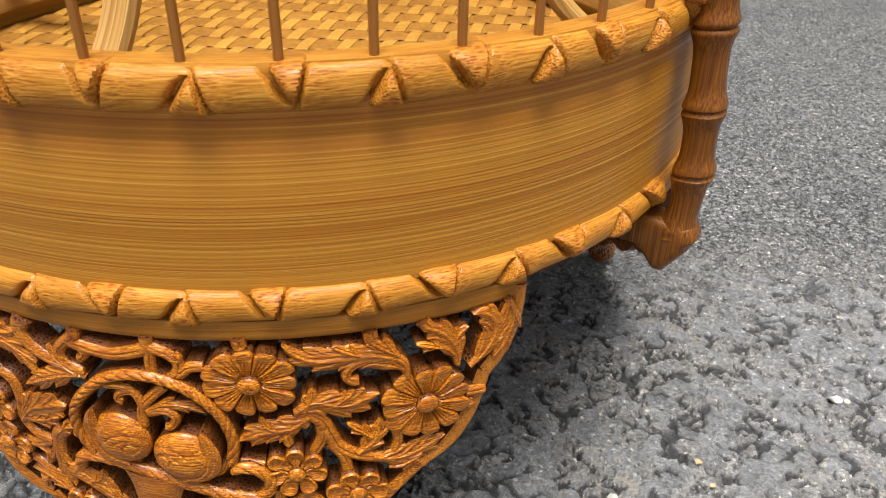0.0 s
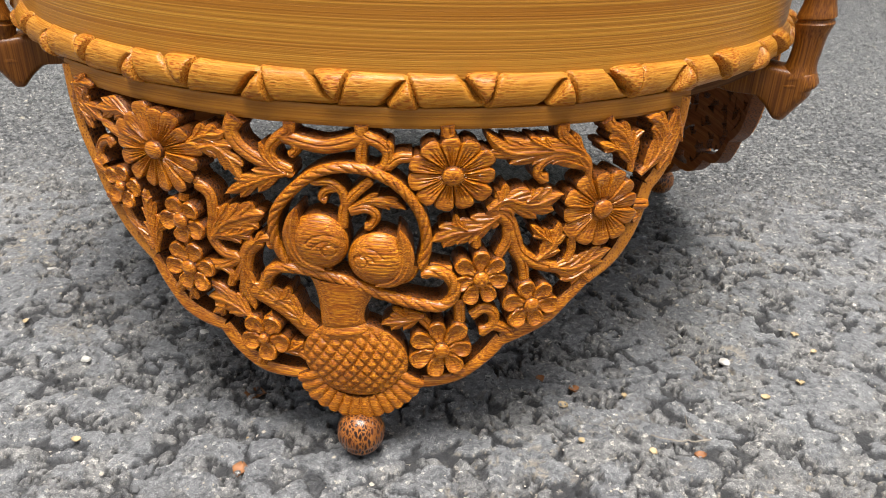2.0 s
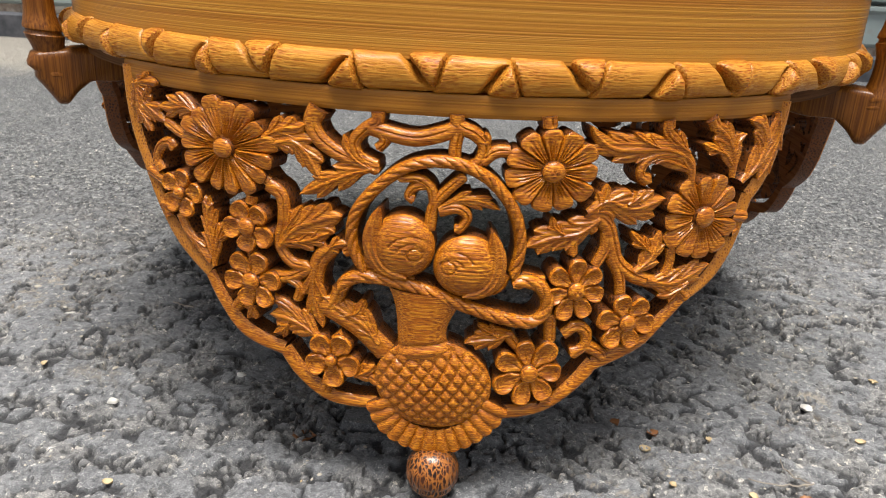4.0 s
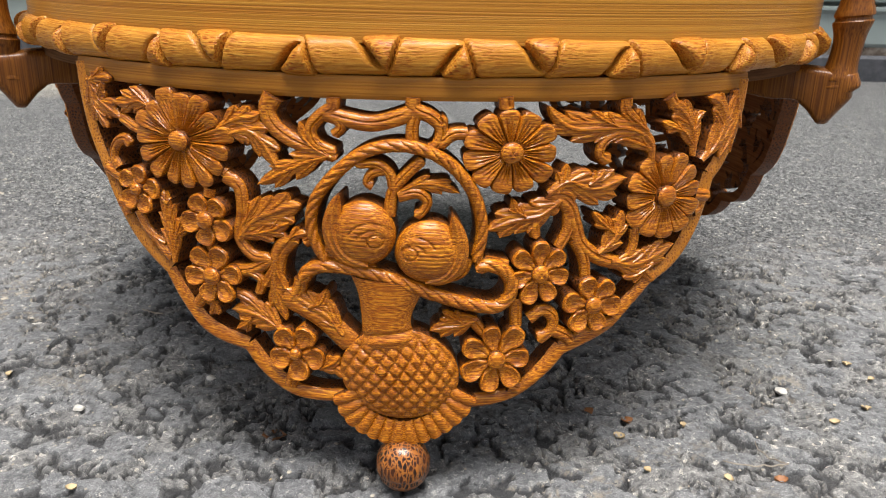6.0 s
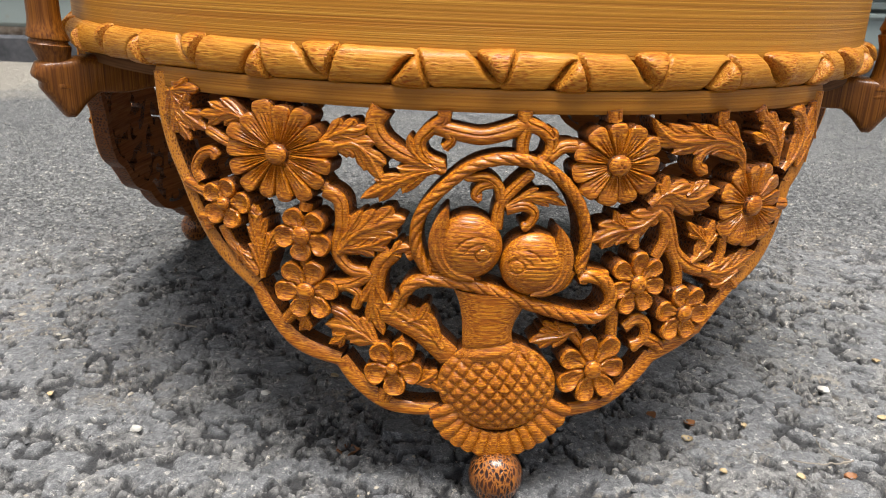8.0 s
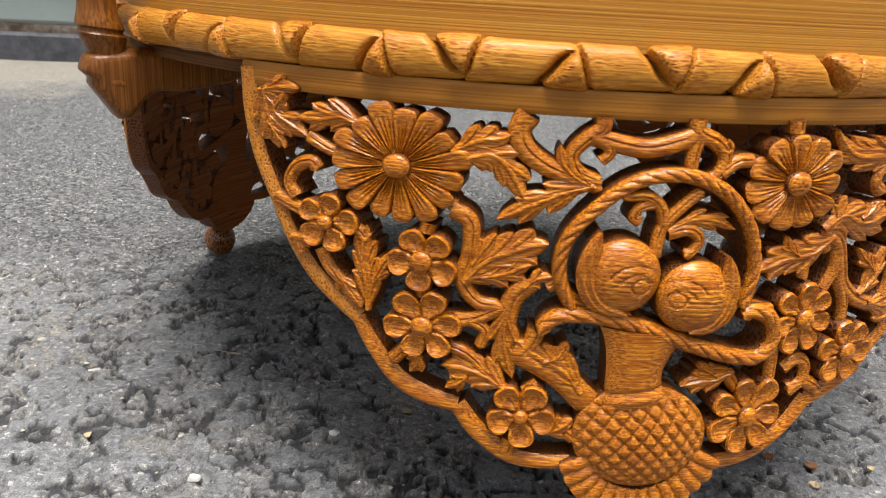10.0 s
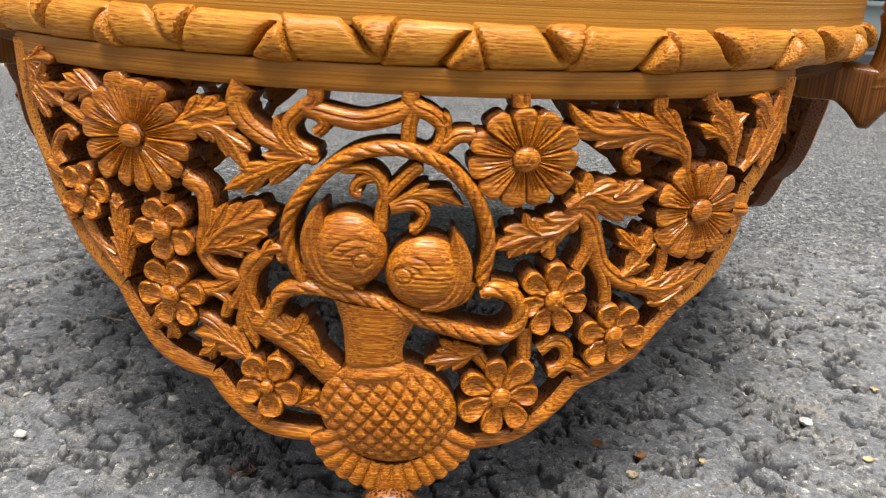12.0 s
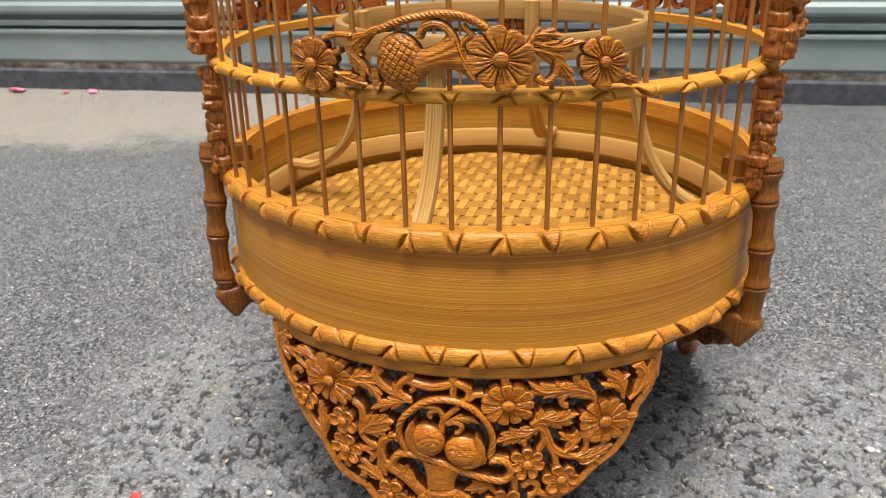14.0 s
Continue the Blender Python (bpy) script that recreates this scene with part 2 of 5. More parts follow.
def asphalt_material():
    """Worn asphalt: smooth blue-grey stones set in a crumbled grey binder, salt-and-pepper grain, sand in the gaps, tan dust by the shutter."""
    m, nt, b = shader("asphalt", 0.62)
    tc = nt.nodes.new("ShaderNodeTexCoord")
    p = tc.outputs["Object"]

    def layer(name):
        n = nt.nodes.new("ShaderNodeAttribute")
        n.attribute_name = name
        return n.outputs["Fac"]

    fine = noise_of(nt, p, 2300.0, 3.0, 0.75)
    mid = noise_of(nt, p, 320.0, 4.0, 0.65)
    wide = noise_of(nt, p, 9.0, 5.0, 0.65)
    crumb = ramp(nt, mid, [(0.34, (0.146, 0.146, 0.146)), (0.5, (0.214, 0.212, 0.209)), (0.66, (0.298, 0.293, 0.283))])
    slab = ramp(nt, mid, [(0.34, (0.160, 0.164, 0.171)), (0.5, (0.214, 0.218, 0.224)), (0.66, (0.282, 0.285, 0.289))])
    whole = layer("slab")
    loose = calc(nt, "SUBTRACT", 1.0, calc(nt, "MULTIPLY", whole, 0.72))
    col = mix(nt, whole, crumb, slab)
    col = mix(nt, 1.0, col, ramp(nt, layer("tone"), [(0.0, (0.76, 0.76, 0.77)), (0.6, (1.0, 1.0, 1.0)), (1.0, (1.18, 1.17, 1.16))]), "MULTIPLY")

    def chips(scale, wander, stops):
        """A tone of its own for each small stone, and the room to its neighbour."""
        at = mix(nt, wander, p, noise_colour(nt, p, 1.6 * scale), "ADD")
        cell = node(nt, "TexVoronoi", Scale=scale, Randomness=1.0)
        edge = node(nt, "TexVoronoi", Scale=scale, Randomness=1.0)
        edge.feature = "DISTANCE_TO_EDGE"
        for n in (cell, edge):
            nt.links.new(at, n.inputs["Vector"])
        tone = nt.nodes.new("ShaderNodeSeparateColor")
        nt.links.new(cell.outputs["Color"], tone.inputs[0])
        return ramp(nt, tone.outputs[0], stops), edge.outputs["Distance"], tone.outputs[1]

    medium, joint, _ = chips(215.0, 0.0022, [(0.0, (0.72, 0.72, 0.73)), (0.5, (1.0, 1.0, 1.0)), (1.0, (1.28, 1.27, 1.25))])
    tiny, _, hue = chips(760.0, 0.0007, [(0.0, (0.25, 0.25, 0.26)), (0.35, (0.92, 0.92, 0.92)), (0.88, (1.12, 1.12, 1.11)), (0.94, (1.4, 1.38, 1.33)), (1.0, (3.2, 3.0, 2.65))])
    far = calc(nt, "SUBTRACT", 1.0, layer("near"))
    col = mix(nt, calc(nt, "MULTIPLY", loose, calc(nt, "ADD", calc(nt, "MULTIPLY", far, 0.7), 0.3)), col, mix(nt, 1.0, col, medium, "MULTIPLY"))
    col = mix(nt, calc(nt, "ADD", calc(nt, "MULTIPLY", far, 0.35), 0.55), col, mix(nt, 1.0, col, tiny, "MULTIPLY"))
    col = mix(nt, 1.0, col, ramp(nt, fine, [(0.34, (0.52, 0.52, 0.53)), (0.5, (0.96, 0.96, 0.96)), (0.60, (1.34, 1.33, 1.31)), (0.67, (2.7, 2.6, 2.4))]), "MULTIPLY")
    # dark binder between the stones, blackened further as painted shade in joints and hollows
    worn = ramp(nt, noise_of(nt, p, 300.0, 3.0, 0.6), [(0.47, (0, 0, 0)), (0.53, (1, 1, 1))])
    tar_shade = calc(nt, "MULTIPLY", calc(nt, "MULTIPLY", ramp(nt, joint, [(0.05, (1, 1, 1)), (0.14, (0, 0, 0))]), far), worn)
    tar_shade = calc(nt, "MAXIMUM", calc(nt, "MULTIPLY", tar_shade, 0.85), calc(nt, "MULTIPLY", layer("hollow"), 0.9))
    col = mix(nt, tar_shade, col, (0.028, 0.028, 0.030))
    # sand swept into the gaps
    sand = calc(nt, "MULTIPLY", layer("sand"), ramp(nt, noise_of(nt, p, 900.0, 3.0, 0.6), [(0.40, (0, 0, 0)), (0.52, (0.9, 0.9, 0.9))]))
    col = mix(nt, sand, col, mix(nt, hue, (0.30, 0.25, 0.19), (0.56, 0.49, 0.38)))
    # the smaller relief: broken stone where the sheet itself is plain
    def stone(scale, wander, side):
        at = mix(nt, wander, p, noise_colour(nt, p, 1.6 * scale), "ADD")
        cell = node(nt, "TexVoronoi", Scale=scale, Randomness=1.0)
        edge = node(nt, "TexVoronoi", Scale=scale, Randomness=1.0)
        edge.feature = "DISTANCE_TO_EDGE"
        for n in (cell, edge):
            nt.links.new(at, n.inputs["Vector"])
        tone = nt.nodes.new("ShaderNodeSeparateColor")
        nt.links.new(cell.outputs["Color"], tone.inputs[0])
        gully = ramp(nt, edge.outputs["Distance"], [(0.0, (1, 1, 1)), (side, (0, 0, 0))])
        return calc(nt, "MULTIPLY", calc(nt, "SUBTRACT", tone.outputs[0], calc(nt, "MULTIPLY", gully, tone.outputs[1])), 0.55 / scale)

    relief = calc(nt, "ADD", calc(nt, "MULTIPLY", stone(150.0, 0.0026, 0.07), far), calc(nt, "MULTIPLY", stone(330.0, 0.0012, 0.10), calc(nt, "ADD", calc(nt, "MULTIPLY", far, 0.85), 0.15)))
    relief = calc(nt, "ADD", relief, calc(nt, "ADD", calc(nt, "MULTIPLY", fine, 0.0007), calc(nt, "MULTIPLY", mid, 0.0012)))
    col = mix(nt, 1.0, col, ramp(nt, wide, [(0.35, (0.93, 0.93, 0.94)), (0.65, (1.06, 1.06, 1.05))]), "MULTIPLY")
    sp = nt.nodes.new("ShaderNodeSeparateXYZ")
    nt.links.new(p, sp.inputs[0])
    away = calc(nt, "SQRT", calc(nt, "ADD", calc(nt, "POWER", calc(nt, "MULTIPLY", calc(nt, "ADD", sp.outputs[0], 0.85), 0.75), 2.0), calc(nt, "POWER", calc(nt, "MULTIPLY", calc(nt, "SUBTRACT", sp.outputs[1], 0.90), 1.4), 2.0)))
    away = calc(nt, "ADD", away, calc(nt, "MULTIPLY", calc(nt, "SUBTRACT", wide, 0.5), 0.45))
    apron = ramp(nt, away, [(0.36, (1, 1, 1)), (0.50, (0, 0, 0))])
    tan = mix(nt, 1.0, (0.50, 0.45, 0.37), ramp(nt, fine, [(0.3, (0.75, 0.75, 0.75)), (0.7, (1.2, 1.2, 1.2))]), "MULTIPLY")
    col = mix(nt, calc(nt, "MULTIPLY", apron, 0.66), col, tan)
    nt.links.new(col, b.inputs["Base Color"])
    nt.links.new(ramp(nt, fine, [(0.35, (0.62, 0.62, 0.62)), (0.65, (0.36, 0.36, 0.36))]), b.inputs["Roughness"])
    bump(nt, b, relief, 1.0, 1.0)
    return m


M_ASPHALT = asphalt_material()


# ---- mesh helpers ----
def empty(name, label, category, group="", kind=""):
    return tagged(new(name), label, category, group, kind)


def link(name, bm, material, parent=None, label="", smooth=40):
    me = bpy.data.meshes.new(name)
    bmesh.ops.recalc_face_normals(bm, faces=bm.faces)
    bm.to_mesh(me)
    bm.free()
    me.materials.append(material)
    me.polygons.foreach_set("use_smooth", [True] * len(me.polygons))
    me.set_sharp_from_angle(angle=radians(smooth))
    ob = new(name, me)
    ob.parent = parent
    return tagged(ob, label)


def part(name, bm, material, parent, label="", smooth=40):
    return link(name, bm, material, parent, label, smooth)


def sheet(bm, rows, wrap_rows=False, wrap_cols=False, cap=False):
    """Quads over rows of points; the rows, or the points in a row, may run round into a ring; cap closes the first and last row."""
    vs = [[bm.verts.new(p) for p in row] for row in rows]
    n, k = len(vs), len(vs[0])
    for i in range(n if wrap_rows else n - 1):
        a, c = vs[i], vs[(i + 1) % n]
        for j in range(k if wrap_cols else k - 1):
            jj = (j + 1) % k
            bm.faces.new((a[j], a[jj], c[jj], c[j]))
    if cap:
        bm.faces.new(vs[0])
        bm.faces.new(list(reversed(vs[-1])))
    return vs


def polar(ang, r, z):
    return (r * math.sin(ang), -r * math.cos(ang), z)


def turned(bm, profile, steps=192):
    """A ring: a closed profile of (radius, height) carried round the axis."""
    sheet(bm, [[polar(2 * math.pi * i / steps, r, z) for r, z in profile] for i in range(steps)], True, True)


def rod(bm, a, b, r, sides=10, caps=True):
    a, b = Vector(a), Vector(b)
    d = (b - a).normalized()
    u = d.orthogonal().normalized()
    w = d.cross(u)
    sheet(bm, [[p + r * (math.cos(2 * math.pi * k / sides) * u + math.sin(2 * math.pi * k / sides) * w) for k in range(sides)] for p in (a, b)], False, True, caps)


def box(bm, lo, hi, m=Matrix()):
    x0, y0, z0 = lo
    x1, y1, z1 = hi
    rows = [[m @ Vector((x0, y0, z)), m @ Vector((x1, y0, z)), m @ Vector((x1, y1, z)), m @ Vector((x0, y1, z))] for z in (z0, z1)]
    sheet(bm, rows, False, True, True)


# ---- ground: one sheet of asphalt, fine round the cage and coarser outwards ----
def ground():
    def axis(lo, hi):
        step, p, out = 0.0008, lo, []
        while p < hi:
            out.append(p)
            p += step
        grow, far, up = step, hi, []
        while far < 60:
            up.append(far)
            grow *= 1.10
            far += grow
        grow, far, down = step, lo, []
        while far > -60:
            grow *= 1.10
            far -= grow
            down.append(far)
        return np.array(down[::-1] + out + up)

    xs, ys = axis(-0.31, 0.37), axis(-0.255, 0.12)
    gx, gy = np.meshgrid(xs, ys)

    def lattice(x, y, cell, seed):
        """Value noise on a lattice of the given cell."""
        table = np.random.default_rng(seed).random((256, 256))
        u, v = x / cell, y / cell
        i, j = np.floor(u).astype(int), np.floor(v).astype(int)
        f, g = u - i, v - j
        f, g = f * f * (3 - 2 * f), g * g * (3 - 2 * g)
        i0, i1, j0, j1 = i % 256, (i + 1) % 256, j % 256, (j + 1) % 256
        return (table[i0, j0] * (1 - f) + table[i1, j0] * f) * (1 - g) + (table[i0, j1] * (1 - f) + table[i1, j1] * f) * g

    def stones(x, y, cell, seed):
        """Broken stones round scattered points: the room to the next stone, a random number for each, and its tilt."""
        r = np.random.default_rng(seed)
        px, py, ph, lx, ly = (r.random((256, 256)) for _ in range(5))
        u, v = x / cell, y / cell
        i, j = np.floor(u).astype(int), np.floor(v).astype(int)
        best, second = np.full(x.shape, 9.0), np.full(x.shape, 9.0)
        level, lean = np.zeros(x.shape), np.zeros(x.shape)
        for di in (-1, 0, 1):
            for dj in (-1, 0, 1):
                a, c = (i + di) % 256, (j + dj) % 256
                ex, ey = i + di + px[a, c] - u, j + dj + py[a, c] - v
                d = np.hypot(ex, ey)
                near = d < best
                second = np.where(near, best, np.minimum(second, d))
                level = np.where(near, ph[a, c], level)
                lean = np.where(near, ex * (lx[a, c] - 0.5) + ey * (ly[a, c] - 0.5), lean)
                best = np.where(near, d, best)
        return second - best, level, lean

    def bumps(cell, seed):
        return lattice(gx, gy, cell, seed) + 0.5 * lattice(gx, gy, cell * 0.47, seed + 1) + 0.25 * lattice(gx, gy, cell * 0.23, seed + 2) - 0.875

    wx = gx + 0.0034 * (lattice(gx, gy, 0.007, 1) - 0.5) + 0.0026 * (lattice(gx, gy, 0.0032, 21) - 0.5)
    wy = gy + 0.0034 * (lattice(gx, gy, 0.007, 2) - 0.5) + 0.0026 * (lattice(gx, gy, 0.0032, 22) - 0.5)
    # a worn, nearly level top: broad stones and patches of crushed ones, parted by short steep crevices and pits
    room, level, lean = stones(wx * 0.85, wy, 0.0092, 4)
    gap, crumb, tip = stones(wx + 0.7, wy * 1.1, 0.0046, 5)
    small, chip, skew = stones(wx + 0.3, wy + 0.4, 0.0025, 6)

    def cleft(edge, wide, patch, seed):
        """How far the joint between stones is washed out: in short stretches, with steep sides."""
        width = wide * np.clip((lattice(gx, gy, patch, seed) + 0.4 * lattice(gx, gy, patch * 0.4, seed + 1) - 0.70) * 4.0, 0, 1)
        return np.clip((width - edge) / 0.08, 0, 1)

    broad = level > 0.45
    plate = 0.0011 * (level - 0.6) + 0.0026 * lean + 0.0003 * (chip - 0.5)
    crushed = 0.0010 * (crumb - 0.62) + 0.0026 * tip + 0.0008 * (chip - 0.5) + 0.0014 * skew - 0.0003
    rift = np.maximum(cleft(room, 0.26, 0.0075, 31), np.where(broad, 0.45, 1.0) * cleft(gap, 0.36, 0.0055, 34))
    pit = np.where(broad, 0.0, 1.0) * np.clip((0.11 - chip) / 0.04, 0, 1) * np.clip(small / 0.25, 0, 1)
    z = np.where(broad, plate, crushed) - 0.0017 * np.maximum(rift, 0.7 * pit)
    slab = broad * 1.0
    # mask for the shade painted into crevices and pits
    hollow = np.clip(np.maximum(rift, 0.8 * pit) * 1.3 - 0.25, 0, 1)
    near = np.clip((0.355 - np.maximum(np.abs(gx - 0.03), np.abs(gy + 0.0675) + 0.1525) + 0.05 * (lattice(gx, gy, 0.022, 81) - 0.5)) / 0.10, 0, 1)
    z = (z + 0.0003 * (lattice(gx, gy, 0.0030, 41) - 0.5)) * near + 0.0022 * bumps(0.06, 51)
    fade = np.clip(1.6 - np.hypot(gx, gy) / 1.6, 0, 1)
    sand = np.clip((lattice(gx, gy, 0.045, 71) - 0.40) * 3, 0, 1) * np.clip((hollow - 0.1) * 3, 0, 1) * (hollow < 0.7)
    tone = np.where(slab > 0.5, 0.25 + 0.7 * (level - 0.5), 0.25 + 0.35 * crumb + 0.30 * chip)
    tone, slab = 0.53 + (tone - 0.53) * near, slab * near + 0.55 * (1 - near)
    z = (z - np.quantile(z, 0.95)) * fade
    n, k = z.shape
    co = np.stack([gx, gy, z], -1).reshape(-1, 3)
    idx = np.arange(n * k).reshape(n, k)
    quads = np.stack([idx[:-1, :-1], idx[:-1, 1:], idx[1:, 1:], idx[1:, :-1]], -1).reshape(-1, 4)
    me = bpy.data.meshes.new("ground")
    me.from_pydata(co.tolist(), [], quads.tolist())
    me.materials.append(M_ASPHALT)
    for name, values in (("slab", slab), ("tone", tone), ("sand", sand * near), ("hollow", hollow * near), ("near", near)):
        me.attributes.new(name, "FLOAT", "POINT").data.foreach_set("value", values.astype(np.float32).ravel())
    me.polygons.foreach_set("use_smooth", [True] * len(me.polygons))
    me.set_sharp_from_angle(angle=radians(40))
    tagged(new("ground", me), "rough grey worn asphalt with pale grit", "ground", "", "structure")

    def level(x, y):
        return float(z[min(int(np.searchsorted(ys, y)), n - 1), min(int(np.searchsorted(xs, x)), k - 1)])
    return level


ground_level = ground()


# ---- the cage ----
cage = empty("birdcage", "round bamboo birdcage with carved foot panels standing on asphalt", "birdcage")


def knotted_ring(z, half, depth, radius, knots, first, up_first, bud=1.0, seed=1):
    """A ring carved as a bamboo root: swelling joints with a bud at each, up and down in turn."""
    rng = random.Random(seed)
    bm = bmesh.new()
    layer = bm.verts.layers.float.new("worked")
    per, across = 42, 25
    steps = knots * per
    pitch = 2 * math.pi / knots
    jit = [rng.uniform(-0.06, 0.06) for _ in range(knots)]
    amp = [rng.uniform(0.75, 1.15) for _ in range(knots)]
    rows, worked = [], []
    for i in range(steps):
        marks = []
        a = first + 2 * math.pi * i / steps
        row = []
        for j in range(across):
            v = -1 + 2 * j / (across - 1)
            th = v * math.pi * 0.56
            h, cut = 0.0, 0.0
            u = i / per
            for q in (math.floor(u) - 1, math.floor(u), math.floor(u) + 1, math.floor(u) + 2):
                k = int(q % knots)
                side = 1 if (k % 2 == 0) == up_first else -1
                d = (u - q - jit[k]) - 0.13 * v * side
                # the joint: a sharp lip, then a swelling that runs out
                if d >= 0:
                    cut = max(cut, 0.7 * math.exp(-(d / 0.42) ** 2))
                    h += 0.0014 * bud * math.exp(-d / 0.28) * min(1, d / 0.04)
                h -= 0.0010 * bud * math.exp(-(d / 0.028) ** 2)
                # the bud: a wedge before the lip, broad at the rim's edge and pointed across it, in a deep groove
                y = side * v
                w = 0.57 * amp[k] * max(0.0, min(1.0, (y + 0.42) / 1.30)) ** 0.85 * (1 - 0.38 * max(0.0, (y - 0.4) / 0.6) ** 2)
                if w > 0.02 and d < 0:
                    p = -d / w
                    if p < 1:
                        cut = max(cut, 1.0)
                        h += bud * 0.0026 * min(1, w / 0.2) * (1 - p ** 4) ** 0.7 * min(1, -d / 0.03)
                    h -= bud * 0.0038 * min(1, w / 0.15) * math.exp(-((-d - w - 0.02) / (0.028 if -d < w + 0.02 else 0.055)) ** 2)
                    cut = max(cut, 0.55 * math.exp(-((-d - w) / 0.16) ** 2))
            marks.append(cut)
            hz = half + h * 0.22
            row.append(polar(a, radius - depth + (depth + h) * max(0.0, math.cos(th)) ** 0.7 * (1 if math.cos(th) > 0 else 0) - (0.002 * max(0.0, -math.cos(th))), z + hz * (1 if th > 0 else -1) * abs(math.sin(th)) ** 0.9))
        row.append(polar(a, radius - depth - 0.006, z + half * 0.98))
        row.append(polar(a, radius - depth - 0.006, z - half * 0.98))
        rows.append(row)
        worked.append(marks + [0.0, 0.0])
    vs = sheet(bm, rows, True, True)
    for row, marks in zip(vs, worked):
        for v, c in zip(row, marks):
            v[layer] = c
    return bm


def drum_wall():
    bm = bmesh.new()
    turned(bm, [(0.1575, 0.1300), (0.1577, 0.150), (0.1577, 0.1715), (0.1574, 0.1722), (0.1578, 0.1730), (0.1580, 0.176), (0.1586, 0.1805), (0.1555, 0.1835), (0.153, 0.1835), (0.153, 0.1300)], 256)
    return bm


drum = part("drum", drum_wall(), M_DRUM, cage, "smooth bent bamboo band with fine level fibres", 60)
drum.data.materials.append(M_LINING)
drum.data.polygons.foreach_set("material_index", [int(math.hypot(p.center.x, p.center.y) < 0.1535) for p in drum.data.polygons])
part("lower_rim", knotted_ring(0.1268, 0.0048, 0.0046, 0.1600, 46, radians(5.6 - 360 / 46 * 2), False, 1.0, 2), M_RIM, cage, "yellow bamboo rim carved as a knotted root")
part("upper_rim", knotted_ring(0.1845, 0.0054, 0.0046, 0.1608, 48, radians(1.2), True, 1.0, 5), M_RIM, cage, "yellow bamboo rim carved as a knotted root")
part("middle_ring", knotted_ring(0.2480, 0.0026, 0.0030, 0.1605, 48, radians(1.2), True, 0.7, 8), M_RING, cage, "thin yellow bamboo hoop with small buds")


def rim_top():
    bm = bmesh.new()
    turned(bm, [(0.1590, 0.1885), (0.1584, 0.1902), (0.1535, 0.1902), (0.1525, 0.1885), (0.1525, 0.1830), (0.1580, 0.1830)], 192)
    return bm


part("rim_cap", rim_top(), M_RIM, cage)


def base_ring():
    bm = bmesh.new()
    turned(bm, [(0.1545, 0.1330), (0.1545, 0.1180), (0.1420, 0.1180), (0.1420, 0.1330)], 160)
    return bm


part("base_ring", base_ring(), M_DARK, cage, "dark stained bamboo ring under the floor")

# upright bars
for k in range(BARS):
    a = 2 * math.pi * k / BARS
    bm = bmesh.new()
    rod(bm, polar(a, 0.1570, 0.1885), polar(a, 0.1570, 0.345), 0.00116, 10)
    if k == 0:
        first_bar = part("bar", bm, M_BAR, cage)
    else:
        bm.free()
        b = first_bar.copy()
        scene.collection.objects.link(b)
        b.rotation_euler = (0, 0, a)


def floor_board():
    bm = bmesh.new()
    turned(bm, [(0.0005, 0.1361), (0.1525, 0.1361), (0.1525, 0.1290), (0.0005, 0.1290)], 96)
    return bm


part("floor_board", floor_board(), M_BOARD, cage)


def hoop():
    bm = bmesh.new()
    turned(bm, [(0.1465, 0.1440), (0.1465, 0.1560), (0.1475, 0.1572), (0.1505, 0.1572), (0.1510, 0.1560), (0.1510, 0.1440)], 160)
    return bm


part("inner_hoop", hoop(), M_PALE, cage, "pale bamboo hoop round the woven floor")


# ---- carving: reliefs laid round the cage; places in millimetres along the curve and up ----
def onto(s, z, h, base=R):
    """The point s mm round the curve, z mm up and h mm proud of the base radius."""
    a = s * 0.001 / R
    r = base + h * 0.001
    return (r * math.sin(a), -r * math.cos(a), z * 0.001)


def spline(pts, n):
    """n points spaced along a smooth curve through pts."""
    P = [Vector(p) for p in pts]
    if len(P) == 2:
        return [P[0].lerp(P[1], i / (n - 1)) for i in range(n)]
    P = [2 * P[0] - P[1]] + P + [2 * P[-1] - P[-2]]
    fine = []
    for k in range(1, len(P) - 2):
        a, b, c, d = P[k - 1], P[k], P[k + 1], P[k + 2]
        for i in range(12):
            t = i / 12
            fine.append(0.5 * (2 * b + (c - a) * t + (2 * a - 5 * b + 4 * c - d) * t * t + (3 * b - a - 3 * c + d) * t ** 3))
    fine.append(P[-2])
    run = [0.0]
    for a, b in zip(fine, fine[1:]):
        run.append(run[-1] + (b - a).length)
    out, k = [], 0
    for i in range(n):
        want = run[-1] * i / (n - 1)
        while k < len(fine) - 2 and run[k + 1] < want:
            k += 1
        span = max(run[k + 1] - run[k], 1e-9)
        out.append(fine[k].lerp(fine[k + 1], (want - run[k]) / span))
    return out


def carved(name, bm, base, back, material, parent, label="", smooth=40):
    """A carved part: polished on its worked face, sawn bamboo down its sides, darkened to shade the recesses, plain
    bamboo behind.
    """
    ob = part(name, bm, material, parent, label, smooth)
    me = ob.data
    me.materials.append(M_CUT_SHADED)
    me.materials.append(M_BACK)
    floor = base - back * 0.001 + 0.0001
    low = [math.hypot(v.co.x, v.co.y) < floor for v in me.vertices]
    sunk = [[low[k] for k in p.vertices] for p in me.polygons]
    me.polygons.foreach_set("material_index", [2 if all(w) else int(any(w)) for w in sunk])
    return ob


